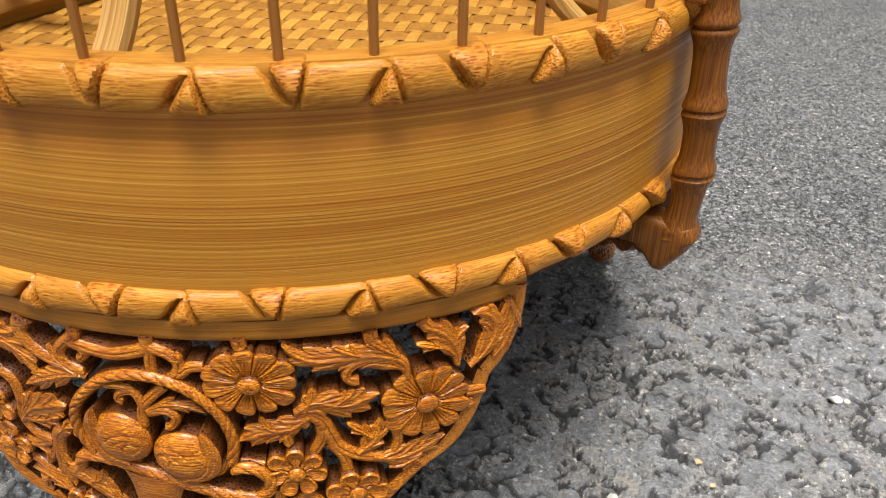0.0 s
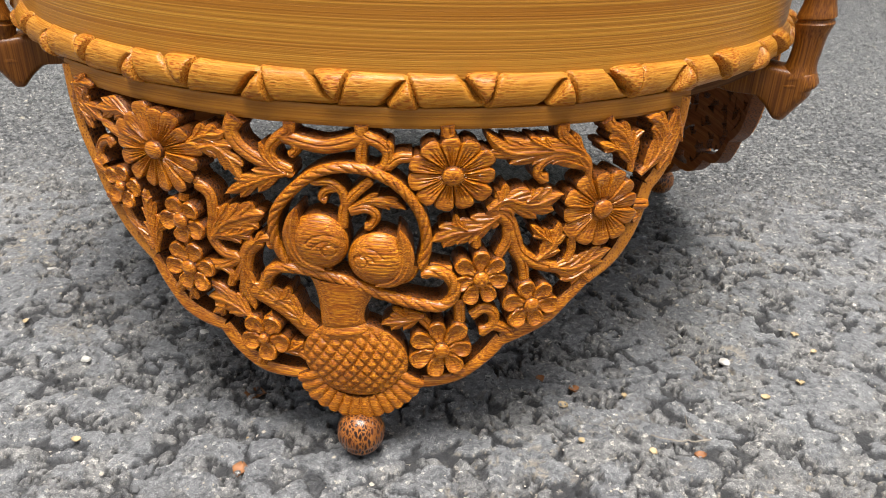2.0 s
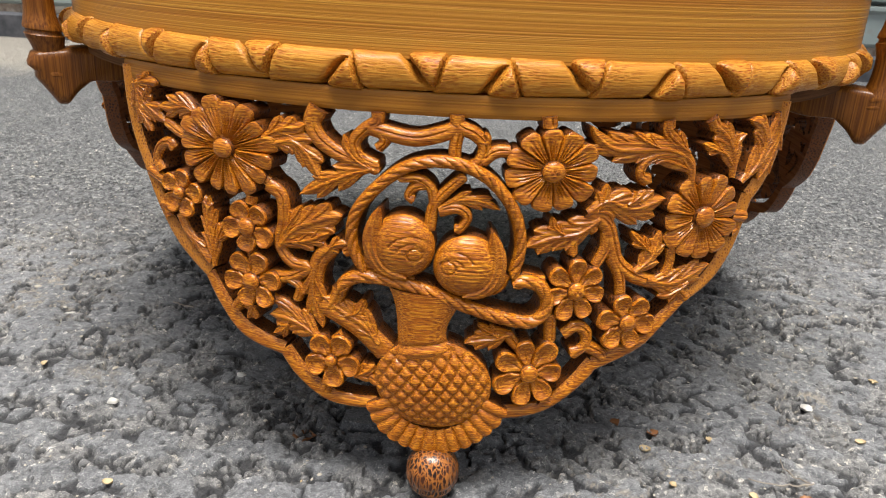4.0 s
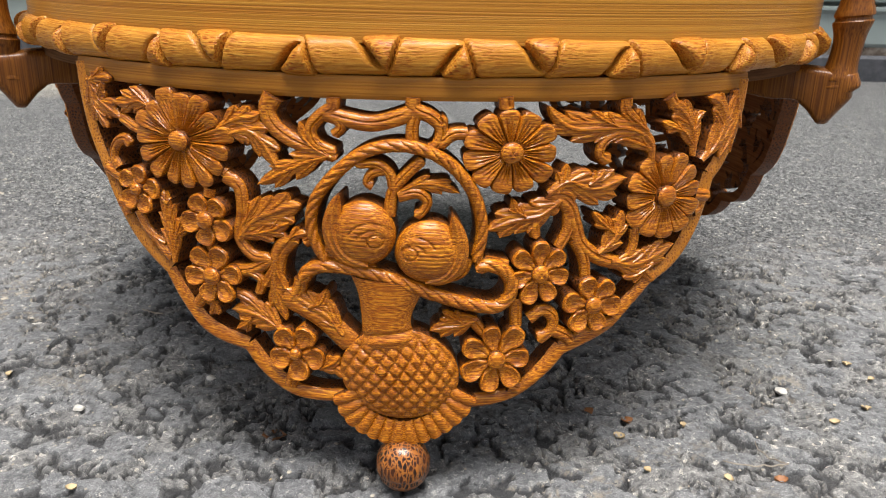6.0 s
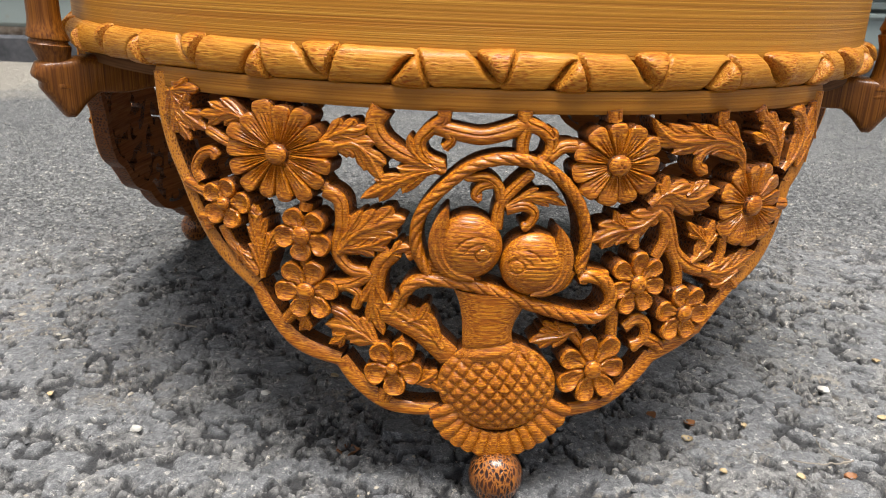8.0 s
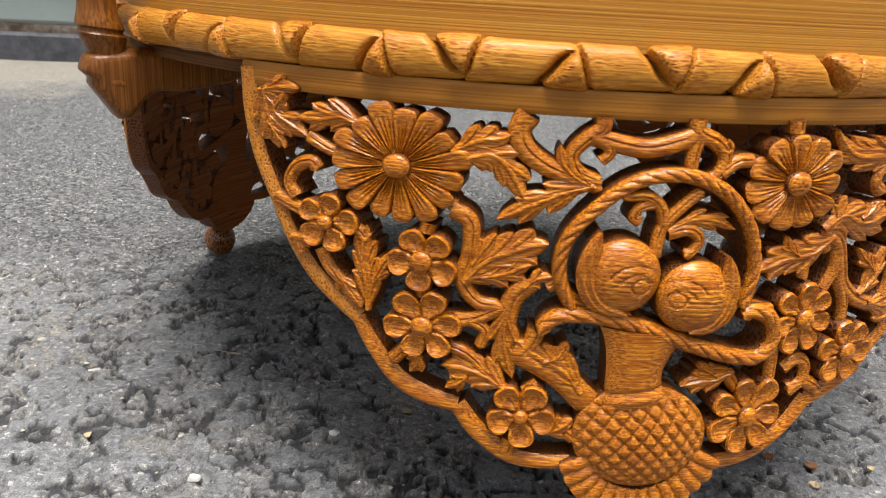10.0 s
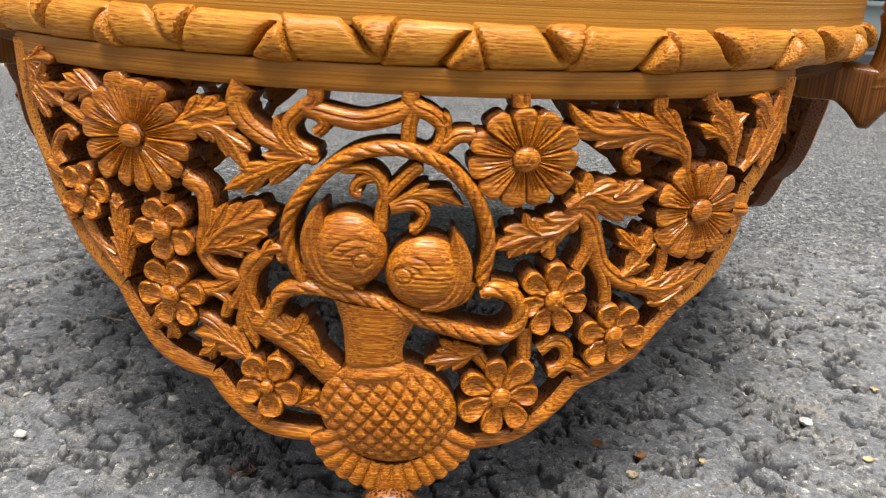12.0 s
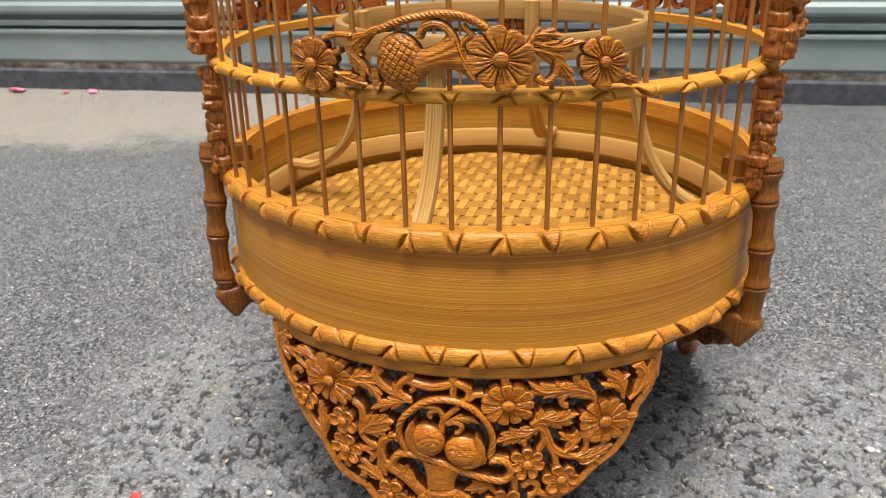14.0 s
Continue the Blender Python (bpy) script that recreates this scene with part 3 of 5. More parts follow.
class Carver:
    """One base surface for a set of reliefs: its radius and how deep their sides are cut."""

    def __init__(self, base, back):
        self.base, self.back = base, back

    def strip(self, bm, pts, left, right, height, n=40, across=9, low=0.0, sink=None):
        """A carved strip along a curve: left(v) and right(v) are its half widths, height(u, v) its relief; its sides go down to the back."""
        line = spline(pts, n)
        back = self.back if sink is None else sink
        rows = []
        for i, p in enumerate(line):
            v = i / (n - 1)
            d = (line[min(i + 1, n - 1)] - line[max(i - 1, 0)]).normalized()
            nrm = Vector((-d.y, d.x))
            row = []
            for j in range(across):
                u = -1 + 2 * j / (across - 1)
                w = left(v) if u > 0 else right(v)
                q = p + nrm * (u * w)
                row.append(onto(q.x, q.y, low + height(u, v), self.base))
            edge_r, edge_l = p - nrm * right(v), p + nrm * left(v)
            row.append(onto(edge_l.x, edge_l.y, -back, self.base))
            row.append(onto(edge_r.x, edge_r.y, -back, self.base))
            rows.append(row)
        sheet(bm, rows, False, True, True)

    def scroll(self, bm, pts, w0, w1, rise=1.6, low=-1.4, groove=0.45, n=36, curl=0.0):
        """A stem or tendril: half-round, tapering from w0 to w1, with a line cut along it."""
        def half(v):
            bulb = 1 + curl * math.exp(-((v - 0.94) / 0.06) ** 2)
            tip = min(1.0, (1 - v) / 0.05 + 0.35)
            return max(0.12, 0.5 * (w0 + (w1 - w0) * v) * bulb * tip)

        def height(u, v):
            g = math.exp(-((u - 0.18) / 0.14) ** 2) * min(1, 6 * v * (1 - v))
            return rise * math.sqrt(max(0.0, 1 - 0.92 * u * u)) - groove * g

        self.strip(bm, pts, half, half, height, n, 11, low)

    def leaf(self, bm, pts, w, lobes=3, rise=1.9, low=-1.4, both=1.0):
        """An acanthus leaf from its stalk to its tip: a ribbed blade and pointed fingers that sweep forward on both sides."""
        line = spline(pts, 61)
        long = sum((q - p).length for p, q in zip(line, line[1:]))

        def finger(curve, w0, lift, drop=0.0, n=18):
            def half(v):
                return max(0.10, 0.5 * w0 * (0.60 + 0.75 * math.sin(math.pi * min(1.0, v * 1.1) * 0.62)) * (1 - v ** 7) ** 0.7)

            def height(u, v):
                line_cut = 0.55 * math.exp(-((u + 0.25) / 0.2) ** 2) + 0.45 * math.exp(-((u - 0.45) / 0.18) ** 2)
                return lift * (1 - 0.55 * u * u) - line_cut * min(1, 5 * v, 5 * (1 - v)) - drop * v * v

            self.strip(bm, curve, half, half, height, n, 11, low)

        finger(pts, w * 0.46, rise, 0.6, 34)
        for side in (1, -1):
            for k in range(lobes):
                v0 = 0.06 + 0.60 * (k + (0.25 if side > 0 else 0.0)) / lobes
                v1 = min(0.97, v0 + 0.34 + 0.10 / lobes)
                i, j = int(v0 * 60), int(v1 * 60)
                d = (line[min(j + 1, 60)] - line[j - 1]).normalized()
                nrm = Vector((-d.y, d.x)) * side
                reach = 0.5 * w * (1.28 - 0.50 * v1) * (both if side < 0 else 1.0)
                tip = line[j] + nrm * reach
                mid = line[(i + j) // 2].lerp(tip, 0.52) + nrm * reach * 0.10
                finger([tuple(line[i]), tuple(mid), tuple(tip)], max(1.3, w * 0.38), rise * 0.92 - 0.15 * k, 0.45)

    def rope(self, bm, pts, w, twists, rise=2.2, low=-1.0, n=110, taper=0.0, closed=False):
        """A twisted rope with a line cut at each turn."""
        def half(v):
            ends = 1.0 if closed else min(1, v / 0.03 + 0.5, (1 - v) / 0.03 + 0.5)
            return 0.5 * w * (1 - taper * v) * ends

        def height(u, v):
            t = twists * v + 0.85 * u
            g = abs(math.sin(math.pi * t))
            return rise * math.sqrt(max(0.0, 1 - 0.9 * u * u)) - 0.75 * (1 - g) ** 2.2

        self.strip(bm, pts, half, half, height, n, 11, low)

    def dome(self, bm, c, rx, ry, shape, rings=22, steps=72, outline=None, tilt=0.0, low=0.0):
        """A round relief: shape(r, angle, x, y) gives its height, outline(angle) its edge."""
        ct, st = math.cos(tilt), math.sin(tilt)

        def at(r, t, h):
            k = outline(t) if outline else 1.0
            x, y = r * k * rx * math.cos(t), r * k * ry * math.sin(t)
            return onto(c[0] + ct * x - st * y, c[1] + st * x + ct * y, h, self.base)

        rows = []
        for i in range(1, rings + 1):
            r = i / rings
            rows.append([at(r, 2 * math.pi * j / steps, low + shape(r, 2 * math.pi * j / steps, r * rx * math.cos(2 * math.pi * j / steps), r * ry * math.sin(2 * math.pi * j / steps))) for j in range(steps)])
        rows.append([at(1.0, 2 * math.pi * j / steps, -self.back) for j in range(steps)])
        vs = sheet(bm, rows, False, True)
        mid = bm.verts.new(at(0, 0, low + shape(0, 0, 0, 0)))
        for j in range(steps):
            bm.faces.new((mid, vs[0][j], vs[0][(j + 1) % steps]))
        bm.faces.new(vs[-1])

    def flower(self, parent, material, c, r, petals, squash=1.0, spin=0.0, eye=0.22, cup=1.0, veins=2, seed=0, low=-1.2, cross=False):
        """A flower of cupped petals, each with lines cut along it, round a raised button."""
        rng = random.Random(seed * 7 + petals)
        size = [rng.uniform(0.92, 1.06) for _ in range(petals)]
        lift = [rng.uniform(-0.25, 0.25) for _ in range(petals)]
        wide = petals > 7 and cup < 1.5
        per = 20 if petals > 7 else 26
        steps = petals * per

        def which(t):
            f = ((t + spin) / (2 * math.pi) * petals) % petals
            return int(f), f - int(f)

        def outline(t):
            k, f = which(t)
            e = abs(2 * f - 1)
            return size[k] * (1 - (0.17 * e ** 4.5 if wide else 0.42 * e ** 3.2))

        def shape(q, t, x, y):
            k, f = which(t)
            e = 2 * f - 1
            split = math.exp(-((1 - abs(e)) / ((0.06 if wide else 0.10) / max(q, 0.3))) ** 2) * min(1, q * 2.5)
            if wide:
                # broad, flat petals: tilted plates with lines cut from the heart towards the tip
                plate = 1.95 + lift[k] * 1.5 * q + 0.55 * e * q - 0.25 * e * e * q
                run = max(0.0, min(1.0, (q - eye) / 0.12)) * max(0.0, min(1.0, (0.86 - q) / 0.3))
                line = 0.70 * run * max(math.exp(-((e - e0) / 0.13) ** 2) for e0 in ((-0.42, 0.0, 0.42) if veins > 2 else (-0.3, 0.3)))
                return plate - 1.25 * split - line - 0.5 * max(0.0, (q - 0.93) / 0.07) ** 2 - 0.8 * math.exp(-((q - eye) / 0.07) ** 2)
            # cupped petals: a hollow in each with a raised rim round it
            dish = min(1.0, ((q - 0.60) / 0.34) ** 2 + 0.9 * e * e)
            bowl = 0.75 + lift[k] * q + cup * 1.25 * dish * min(1.0, q / 0.35) + 0.55 * q
            line = 0.32 * math.exp(-(e / 0.13) ** 2) * math.exp(-((q - 0.5) / 0.22) ** 2)
            return bowl - 1.5 * cup * split - line - 0.8 * max(0.0, (q - 0.93) / 0.07) ** 2

        bm = bmesh.new()
        self.dome(bm, c, r, r * squash, shape, 18, steps, outline, 0.0, low)
        head = carved("flower", bm, self.base, self.back, material, parent)

        def button(q, t, x, y):
            mark = 0.0
            if cross:
                mark = 0.3 * min(1, max(math.exp(-((x - y) / 0.22) ** 2), math.exp(-((x + y) / 0.22) ** 2)))
            return 2.35 + 1.5 * math.sqrt(max(0.0, 1 - 0.97 * q * q)) - mark

        bm = bmesh.new()
        self.dome(bm, c, r * eye, r * eye * squash, button, 7, 20, None, 0.0, low)
        carved("flower_centre", bm, self.base, self.back, material, head)
        return head


# ---- a carved foot panel: vase, fruit, flowers and leaves in a scalloped frame ----
def foot_panel():
    panel = empty("foot_panel", "carved openwork bamboo foot panel with vase, fruit and flowers", "foot panel", "foot panels of the cage")
    cv = Carver(R, 7.8)
    mat = M_CARVED

    # scalloped frame, one length for each scallop
    def edge(pts, upper=False, w=2.9):
        side = 1 if sum(q[0] for q in pts) > 0 else -1
        bm = bmesh.new()

        def rim(v):
            return 0.5 * w

        def slope(v):
            return 0.5 * w + 1.5 + 0.5 * math.sin(5 * v + pts[0][0])

        def height(u, v):
            inward = -u * side
            return 1.5 * math.sqrt(max(0.0, 1 - 0.85 * u * u)) - 0.5 - 0.5 * max(0.0, inward) ** 1.5 - 0.10 * math.sin(9 * v + pts[0][0])
        # the inner flank is broader than the outer edge; every length runs down from the rim to the vase
        cv.strip(bm, pts, slope if side < 0 else rim, rim if side < 0 else slope, height, 30, 13, -1.6)
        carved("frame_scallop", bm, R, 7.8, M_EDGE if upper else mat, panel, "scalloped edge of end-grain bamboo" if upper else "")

    edge([(-111.0, 120.4), (-110.0, 109.5), (-107.0, 99.2), (-102.2, 90.0), (-97.2, 80.3), (-90.3, 71.3), (-83.0, 65.5), (-76.2, 61.2)], True)
    edge([(-76.8, 61.8), (-72.6, 54.5), (-66.0, 46.9), (-58.9, 43.5), (-49.3, 41.7)])
    edge([(-50.0, 42.3), (-44.8, 35.7), (-36.2, 29.8), (-27.9, 28.4), (-19.6, 29.0)])
    edge([(104.9, 119.9), (104.4, 110.4), (102.0, 102.2), (97.5, 95.0), (94.3, 91.6)], True)
    edge([(94.5, 92.6), (91.8, 83.0), (88.0, 74.5), (81.8, 66.8), (72.6, 61.6)], True)
    edge([(73.4, 62.4), (67.1, 56.1), (59.7, 49.2), (45.0, 43.0)])
    edge([(45.7, 43.7), (40.3, 37.6), (31.9, 31.0), (24.7, 28.6), (16.5, 27.9)])

    # top rail under the rim
    bm = bmesh.new()
    cv.strip(bm, [(-112.0, 118.9), (0, 118.9), (106.5, 118.9)], lambda v: 3.0, lambda v: 3.0, lambda u, v: -1.6 - 0.5 * abs(u) ** 6, 90, 9)
    part("top_rail", bm, M_RAIL, panel, "plain honey-coloured bamboo rail", 50)

    # vase: hatched body, necked throat, fluted foot
    def body(q, t, x, y):
        a, b = (x * 0.70 + y * 1.0 + 0.010 * x * x), (x * 1.02 - y * 0.50 + 0.012 * y * y)
        cell = min(abs(math.sin(a * 0.84 + 0.3)), abs(math.sin(b * 0.84 + 0.2)))
        return 4.5 * math.sqrt(max(0.0, 1 - 0.96 * q * q)) - 1.0 * (1 - min(1.0, cell / 0.85)) ** 1.2 * min(1, (1 - q) / 0.08)

    bm = bmesh.new()
    cv.dome(bm, (-3.1, 38.1), 17.2, 14.3, body, 44, 150, None, radians(-8), -1.0)
    vase = carved("vase", bm, R, 7.8, mat, panel, "pot-bellied vase cut with a diamond lattice", 60)

    def neck_half(v):
        return 5.6 + 2.9 * (1 - v) ** 3 + 5.2 * v ** 2.2

    def neck_h(u, v):
        bead = 0.55 * math.exp(-((v - 0.10) / 0.05) ** 2) - 0.5 * math.exp(-((v - 0.21) / 0.03) ** 2)
        return 3.1 * math.sqrt(max(0.0, 1 - 0.94 * u * u)) + bead

    bm = bmesh.new()
    cv.strip(bm, [(-5.9, 47.1), (-6.9, 55.6), (-5.9, 66.8)], neck_half, neck_half, neck_h, 44, 15, -0.8)
    carved("neck", bm, R, 7.8, mat, vase)

    def foot_h(u, v):
        rib = abs(math.sin(math.pi * 14 * v))
        return 1.4 + 1.0 * rib ** 0.6 - 1.0 * max(0.0, u) ** 2 - 0.3 * max(0, -u)

    bm = bmesh.new()
    cv.strip(bm, [(-19.6, 31.3), (-16.0, 24.4), (-9.5, 20.2), (-1.1, 18.6), (7.3, 21.5), (13.5, 26.9), (16.4, 32.1)], lambda v: 4.4, lambda v: 3.2 + 0.30 * abs(math.sin(math.pi * 14 * v)) ** 0.6, foot_h, 130, 11, -0.9)
    carved("fluted_foot", bm, R, 7.8, mat, vase)

    # twisted rope: the lip with its loop, and the great ring
    bm = bmesh.new()
    cv.rope(bm, [(-30.5, 65.3), (-28.7, 68.3), (-24.4, 70.2), (-15.7, 69.9), (-4.7, 67.1), (6.4, 63.2), (16.1, 60.2), (23.5, 59.2), (27.4, 62.1), (27.9, 66.4), (25.4, 70.1), (21.3, 71.6), (17.6, 70.7)], 4.1, 17, 2.6, -0.4, 200)
    carved("rope_lip", bm, R, 7.8, mat, panel, "twisted rope lip of the vase")
    bm = bmesh.new()
    cv.rope(bm, [(17.6, 72.7), (19.1, 80.9), (17.7, 89.0), (14.1, 95.6), (8.3, 101.0), (1.1, 104.0), (-6.3, 104.3), (-13.5, 102.0), (-20.3, 96.5), (-25.8, 89.6), (-27.6, 83.0), (-26.5, 76.9), (-23.4, 71.8)], 3.5, 24, 2.4, -0.7, 220)
    carved("rope_ring", bm, R, 7.8, mat, panel, "twisted rope ring round the fruit")
    bm = bmesh.new()
    cv.scroll(bm, [(-25.3, 74.6), (-17.3, 71.8), (-9.4, 69.8)], 3.2, 3.0, 1.6, -1.2)
    cv.scroll(bm, [(16.0, 73.4), (13.9, 69.1), (8.7, 67.0)], 3.2, 2.6, 1.6, -1.2)
    carved("ring_base", bm, R, 7.8, mat, panel)

    # two round fruits, each held by a thin crescent of calyx with one raised tip
    for c, rx, ry, mark, horn in (
        ((-13.1, 80.4), 9.0, 9.1, (3.7, -1.4), [(-19.3, 91.2), (-20.4, 87.4), (-20.9, 82.0), (-19.6, 76.8), (-16.4, 73.2), (-11.5, 71.6)]),
        ((4.8, 75.6), 9.3, 9.0, (-5.2, 0.2), [(10.9, 86.2), (12.0, 82.0), (12.4, 77.0), (11.2, 71.8), (8.2, 68.6), (4.0, 67.2)]),
    ):
        out = -1 if mark[0] > 0 else 1

        def ball(q, t, x, y):
            d = math.hypot(x - mark[0], (y - mark[1]) * 1.2)
            cut = 0.50 * math.exp(-((d - 2.1) / 0.30) ** 2) + 0.42 * math.exp(-((d - 4.4 - 0.3 * x * out) / 0.28) ** 2) * (y > mark[1] + 0.5)
            cut += 0.42 * math.exp(-((d - 6.6 - 0.2 * x * out) / 0.28) ** 2) * (y > mark[1] + 1.5)
            return 5.1 * math.sqrt(max(0.0, 1 - 0.93 * q ** 2.4)) - cut + 0.09 * math.sin(5.5 * y + 0.6 * math.sin(0.5 * x))

        def crescent(v):
            return 0.12 + 3.1 * math.sin(math.pi * min(1.0, v * 0.97 + 0.01)) ** 0.75

        def fold(u, v):
            return 3.3 - 1.2 * u * u + 0.25 * math.cos(11.0 * u) * math.sin(math.pi * v) + 0.3 * (1 - v)

        bm = bmesh.new()
        cv.dome(bm, c, rx, ry, ball, 30, 80, None, 0.0, -1.0)
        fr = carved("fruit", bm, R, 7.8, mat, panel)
        bm = bmesh.new()
        cv.strip(bm, horn, crescent, crescent, fold, 44, 13, -0.6)
        carved("calyx", bm, R, 7.8, mat, fr)

    # stalks and small leaves inside the ring
    bm = bmesh.new()
    cv.scroll(bm, [(-6.0, 85.4), (-5.1, 92.0), (-1.5, 96.8), (3.0, 101.0)], 3.4, 3.0, 1.7, -1.0)
    cv.scroll(bm, [(-4.8, 92.8), (-6.0, 97.0), (-9.3, 99.4), (-13.6, 99.1), (-15.1, 99.5)], 3.2, 2.2, 1.7, -1.0)
    cv.scroll(bm, [(-6.9, 97.9), (-10.6, 96.8), (-12.1, 94.3), (-10.3, 93.4)], 3.0, 2.2, 1.5, -1.1, curl=0.4)
    cv.scroll(bm, [(-3.6, 90.8), (1.3, 91.8), (4.1, 89.7), (2.9, 86.8), (0.8, 85.5)], 3.6, 2.4, 1.7, -1.0, curl=0.3)
    carved("stalk", bm, R, 7.8, mat, panel)
    bm = bmesh.new()
    cv.leaf(bm, [(-3.9, 91.7), (1.3, 94.0), (6.5, 94.1), (12.8, 91.9)], 4.6, 2)
    carved("leaf", bm, R, 7.8, mat, panel)

    # flowers
    for k, (c, r, up, n, eye, veins, cross) in enumerate((
        ((-66.5, 102.0), 16.6, 13.9, 15, 0.20, 3, False),
        ((26.1, 103.0), 13.1, 11.8, 11, 0.24, 3, True),
        ((74.4, 88.4), 13.9, 12.8, 12, 0.24, 3, False),
        ((-59.6, 79.9), 8.8, 8.4, 5, 0.30, 1, False),
        ((-58.7, 63.4), 9.7, 9.1, 6, 0.29, 1, False),
        ((-84.6, 85.8), 8.4, 7.8, 5, 0.24, 1, False),
        ((-33.2, 42.7), 8.8, 9.2, 5, 0.20, 1, False),
        ((35.9, 68.6), 9.0, 9.4, 7, 0.28, 2, True),
        ((53.0, 57.6), 9.2, 9.3, 6, 0.28, 1, False),
        ((24.5, 42.9), 10.5, 11.2, 7, 0.25, 2, False),
    )):
        cv.flower(panel, mat, c, r, n, up / r, 0.35 * k, eye, 1.0 if n < 9 else 0.7, veins, k, -1.2, cross)

    # leaves, one mesh each: curve from stalk to tip, width, lobes
    def leaf(pts, w, lobes, both):
        bm = bmesh.new()
        cv.leaf(bm, pts, 1.30 * w, lobes, 2.1, -1.5, both)
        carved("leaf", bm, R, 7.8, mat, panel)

    leaf([(-75.9, 110.0), (-81.2, 111.6), (-86.9, 110.5), (-93.5, 110.1)], 5.0, 2, 1.2)
    leaf([(-96.6, 115.4), (-100.2, 111.0), (-96.0, 108.1), (-90.4, 105.9)], 5.5, 2, 0.8)
    leaf([(-102.2, 108.3), (-99.4, 104.9), (-97.1, 102.1)], 3.2, 1, 1.0)
    leaf([(-103.5, 116.5), (-102.5, 109.9), (-98.9, 101.9)], 7.4, 2, 1.0)
    leaf([(-104.9, 115.3), (-98.8, 116.5), (-93.4, 116.7)], 4.6, 1, 1.0)
    leaf([(99.5, 117.2), (101.3, 110.3), (99.6, 103.0), (95.6, 97.4)], 6.0, 2, 1.0)
    leaf([(-81.8, 73.1), (-79.4, 69.9), (-77.5, 66.3)], 4.2, 1, 1.0)
    leaf([(-54.0, 106.4), (-47.6, 109.3), (-43.7, 109.8), (-41.0, 111.2)], 5.5, 2, 1.1)
    leaf([(-50.5, 105.1), (-45.0, 106.3), (-41.4, 103.9), (-38.7, 99.7), (-36.8, 97.0)], 6.2, 2, 0.8)
    leaf([(-21.8, 101.2), (-28.5, 99.1), (-35.1, 95.9), (-42.8, 91.8)], 5.2, 2, 1.0)
    leaf([(-21.5, 100.7), (-26.1, 103.0), (-29.1, 106.1), (-30.1, 109.7)], 3.8, 1, 1.0)
    leaf([(68.9, 98.9), (67.3, 104.8), (59.9, 108.6), (51.0, 108.9), (43.3, 109.1), (38.2, 112.0), (35.5, 115.2)], 6.4, 4, 0.8)
    leaf([(66.2, 107.5), (62.0, 110.5), (59.0, 113.1), (57.6, 116.3)], 4.4, 1, 1.0)
    leaf([(56.2, 109.2), (52.1, 111.0), (48.5, 113.2)], 3.4, 1, 1.0)
    leaf([(84.0, 99.2), (83.4, 105.4), (79.7, 111.1), (73.0, 115.6)], 6.0, 2, 0.9)
    leaf([(82.8, 106.3), (84.1, 109.5), (87.0, 111.7)], 3.6, 1, 1.0)
    leaf([(79.1, 106.6), (74.8, 108.2), (71.5, 109.4)], 3.4, 1, 1.0)
    leaf([(87.8, 97.2), (93.5, 101.7), (96.3, 108.2), (93.5, 113.7), (88.2, 115.4)], 6.2, 3, 0.7)
    leaf([(37.2, 91.2), (42.9, 94.2), (50.9, 91.6), (60.8, 94.6)], 7.0, 3, 1.0)
    leaf([(39.9, 91.4), (41.9, 95.8), (42.3, 99.3)], 4.2, 1, 1.0)
    leaf([(48.9, 93.3), (52.3, 95.2), (53.9, 97.4)], 3.6, 1, 1.0)
    leaf([(41.0, 89.4), (35.1, 85.5), (27.9, 84.2), (20.4, 81.4)], 6.4, 3, 1.0)
    leaf([(31.1, 85.1), (28.4, 87.1), (27.3, 90.0)], 3.2, 1, 1.0)
    leaf([(53.8, 73.0), (58.3, 76.4), (60.2, 80.3), (60.8, 85.0)], 5.4, 2, 0.9)
    leaf([(58.1, 78.9), (53.9, 82.6), (51.1, 85.2)], 3.4, 1, 1.0)
    leaf([(58.2, 70.2), (66.8, 68.1), (75.0, 70.3), (80.5, 72.9)], 6.4, 3, 0.8)
    leaf([(-73.2, 64.9), (-73.4, 70.9), (-74.8, 77.7), (-74.3, 86.4)], 5.0, 3, 1.1)
    leaf([(-71.7, 72.6), (-69.8, 76.8), (-67.8, 80.1)], 3.6, 1, 1.0)
    leaf([(-49.3, 75.7), (-44.2, 81.3), (-38.1, 84.2), (-30.4, 87.0)], 7.6, 3, 1.0)
    leaf([(-47.6, 80.4), (-44.5, 84.9), (-42.6, 88.3)], 4.0, 1, 1.0)
    leaf([(-45.3, 77.4), (-39.7, 78.8), (-34.0, 81.7)], 4.6, 2, 1.0)
    leaf([(-35.1, 75.9), (-32.5, 78.1), (-28.7, 79.0)], 3.6, 1, 1.0)
    leaf([(-38.4, 70.5), (-39.1, 63.6), (-38.0, 57.0), (-36.1, 52.3)], 5.4, 2, 1.0)
    leaf([(-19.3, 49.6), (-23.8, 55.3), (-29.9, 58.4), (-35.7, 62.2)], 6.0, 2, 1.0)
    leaf([(-29.1, 57.3), (-25.7, 58.6), (-23.6, 62.9)], 4.2, 1, 1.0)
    leaf([(-37.6, 49.2), (-43.2, 52.5), (-48.2, 53.6), (-53.5, 53.5)], 6.6, 3, 1.0)
    leaf([(-46.9, 51.6), (-49.6, 49.0), (-52.4, 47.5)], 3.6, 1, 1.0)
    leaf([(18.9, 55.5), (14.4, 53.6), (10.2, 53.0), (5.4, 51.9)], 5.0, 2, 1.0)
    leaf([(14.7, 54.3), (11.4, 56.4), (8.8, 57.9)], 3.2, 1, 1.0)
    leaf([(-26.3, 38.1), (-22.5, 40.0), (-20.4, 42.3)], 4.6, 1, 1.0)
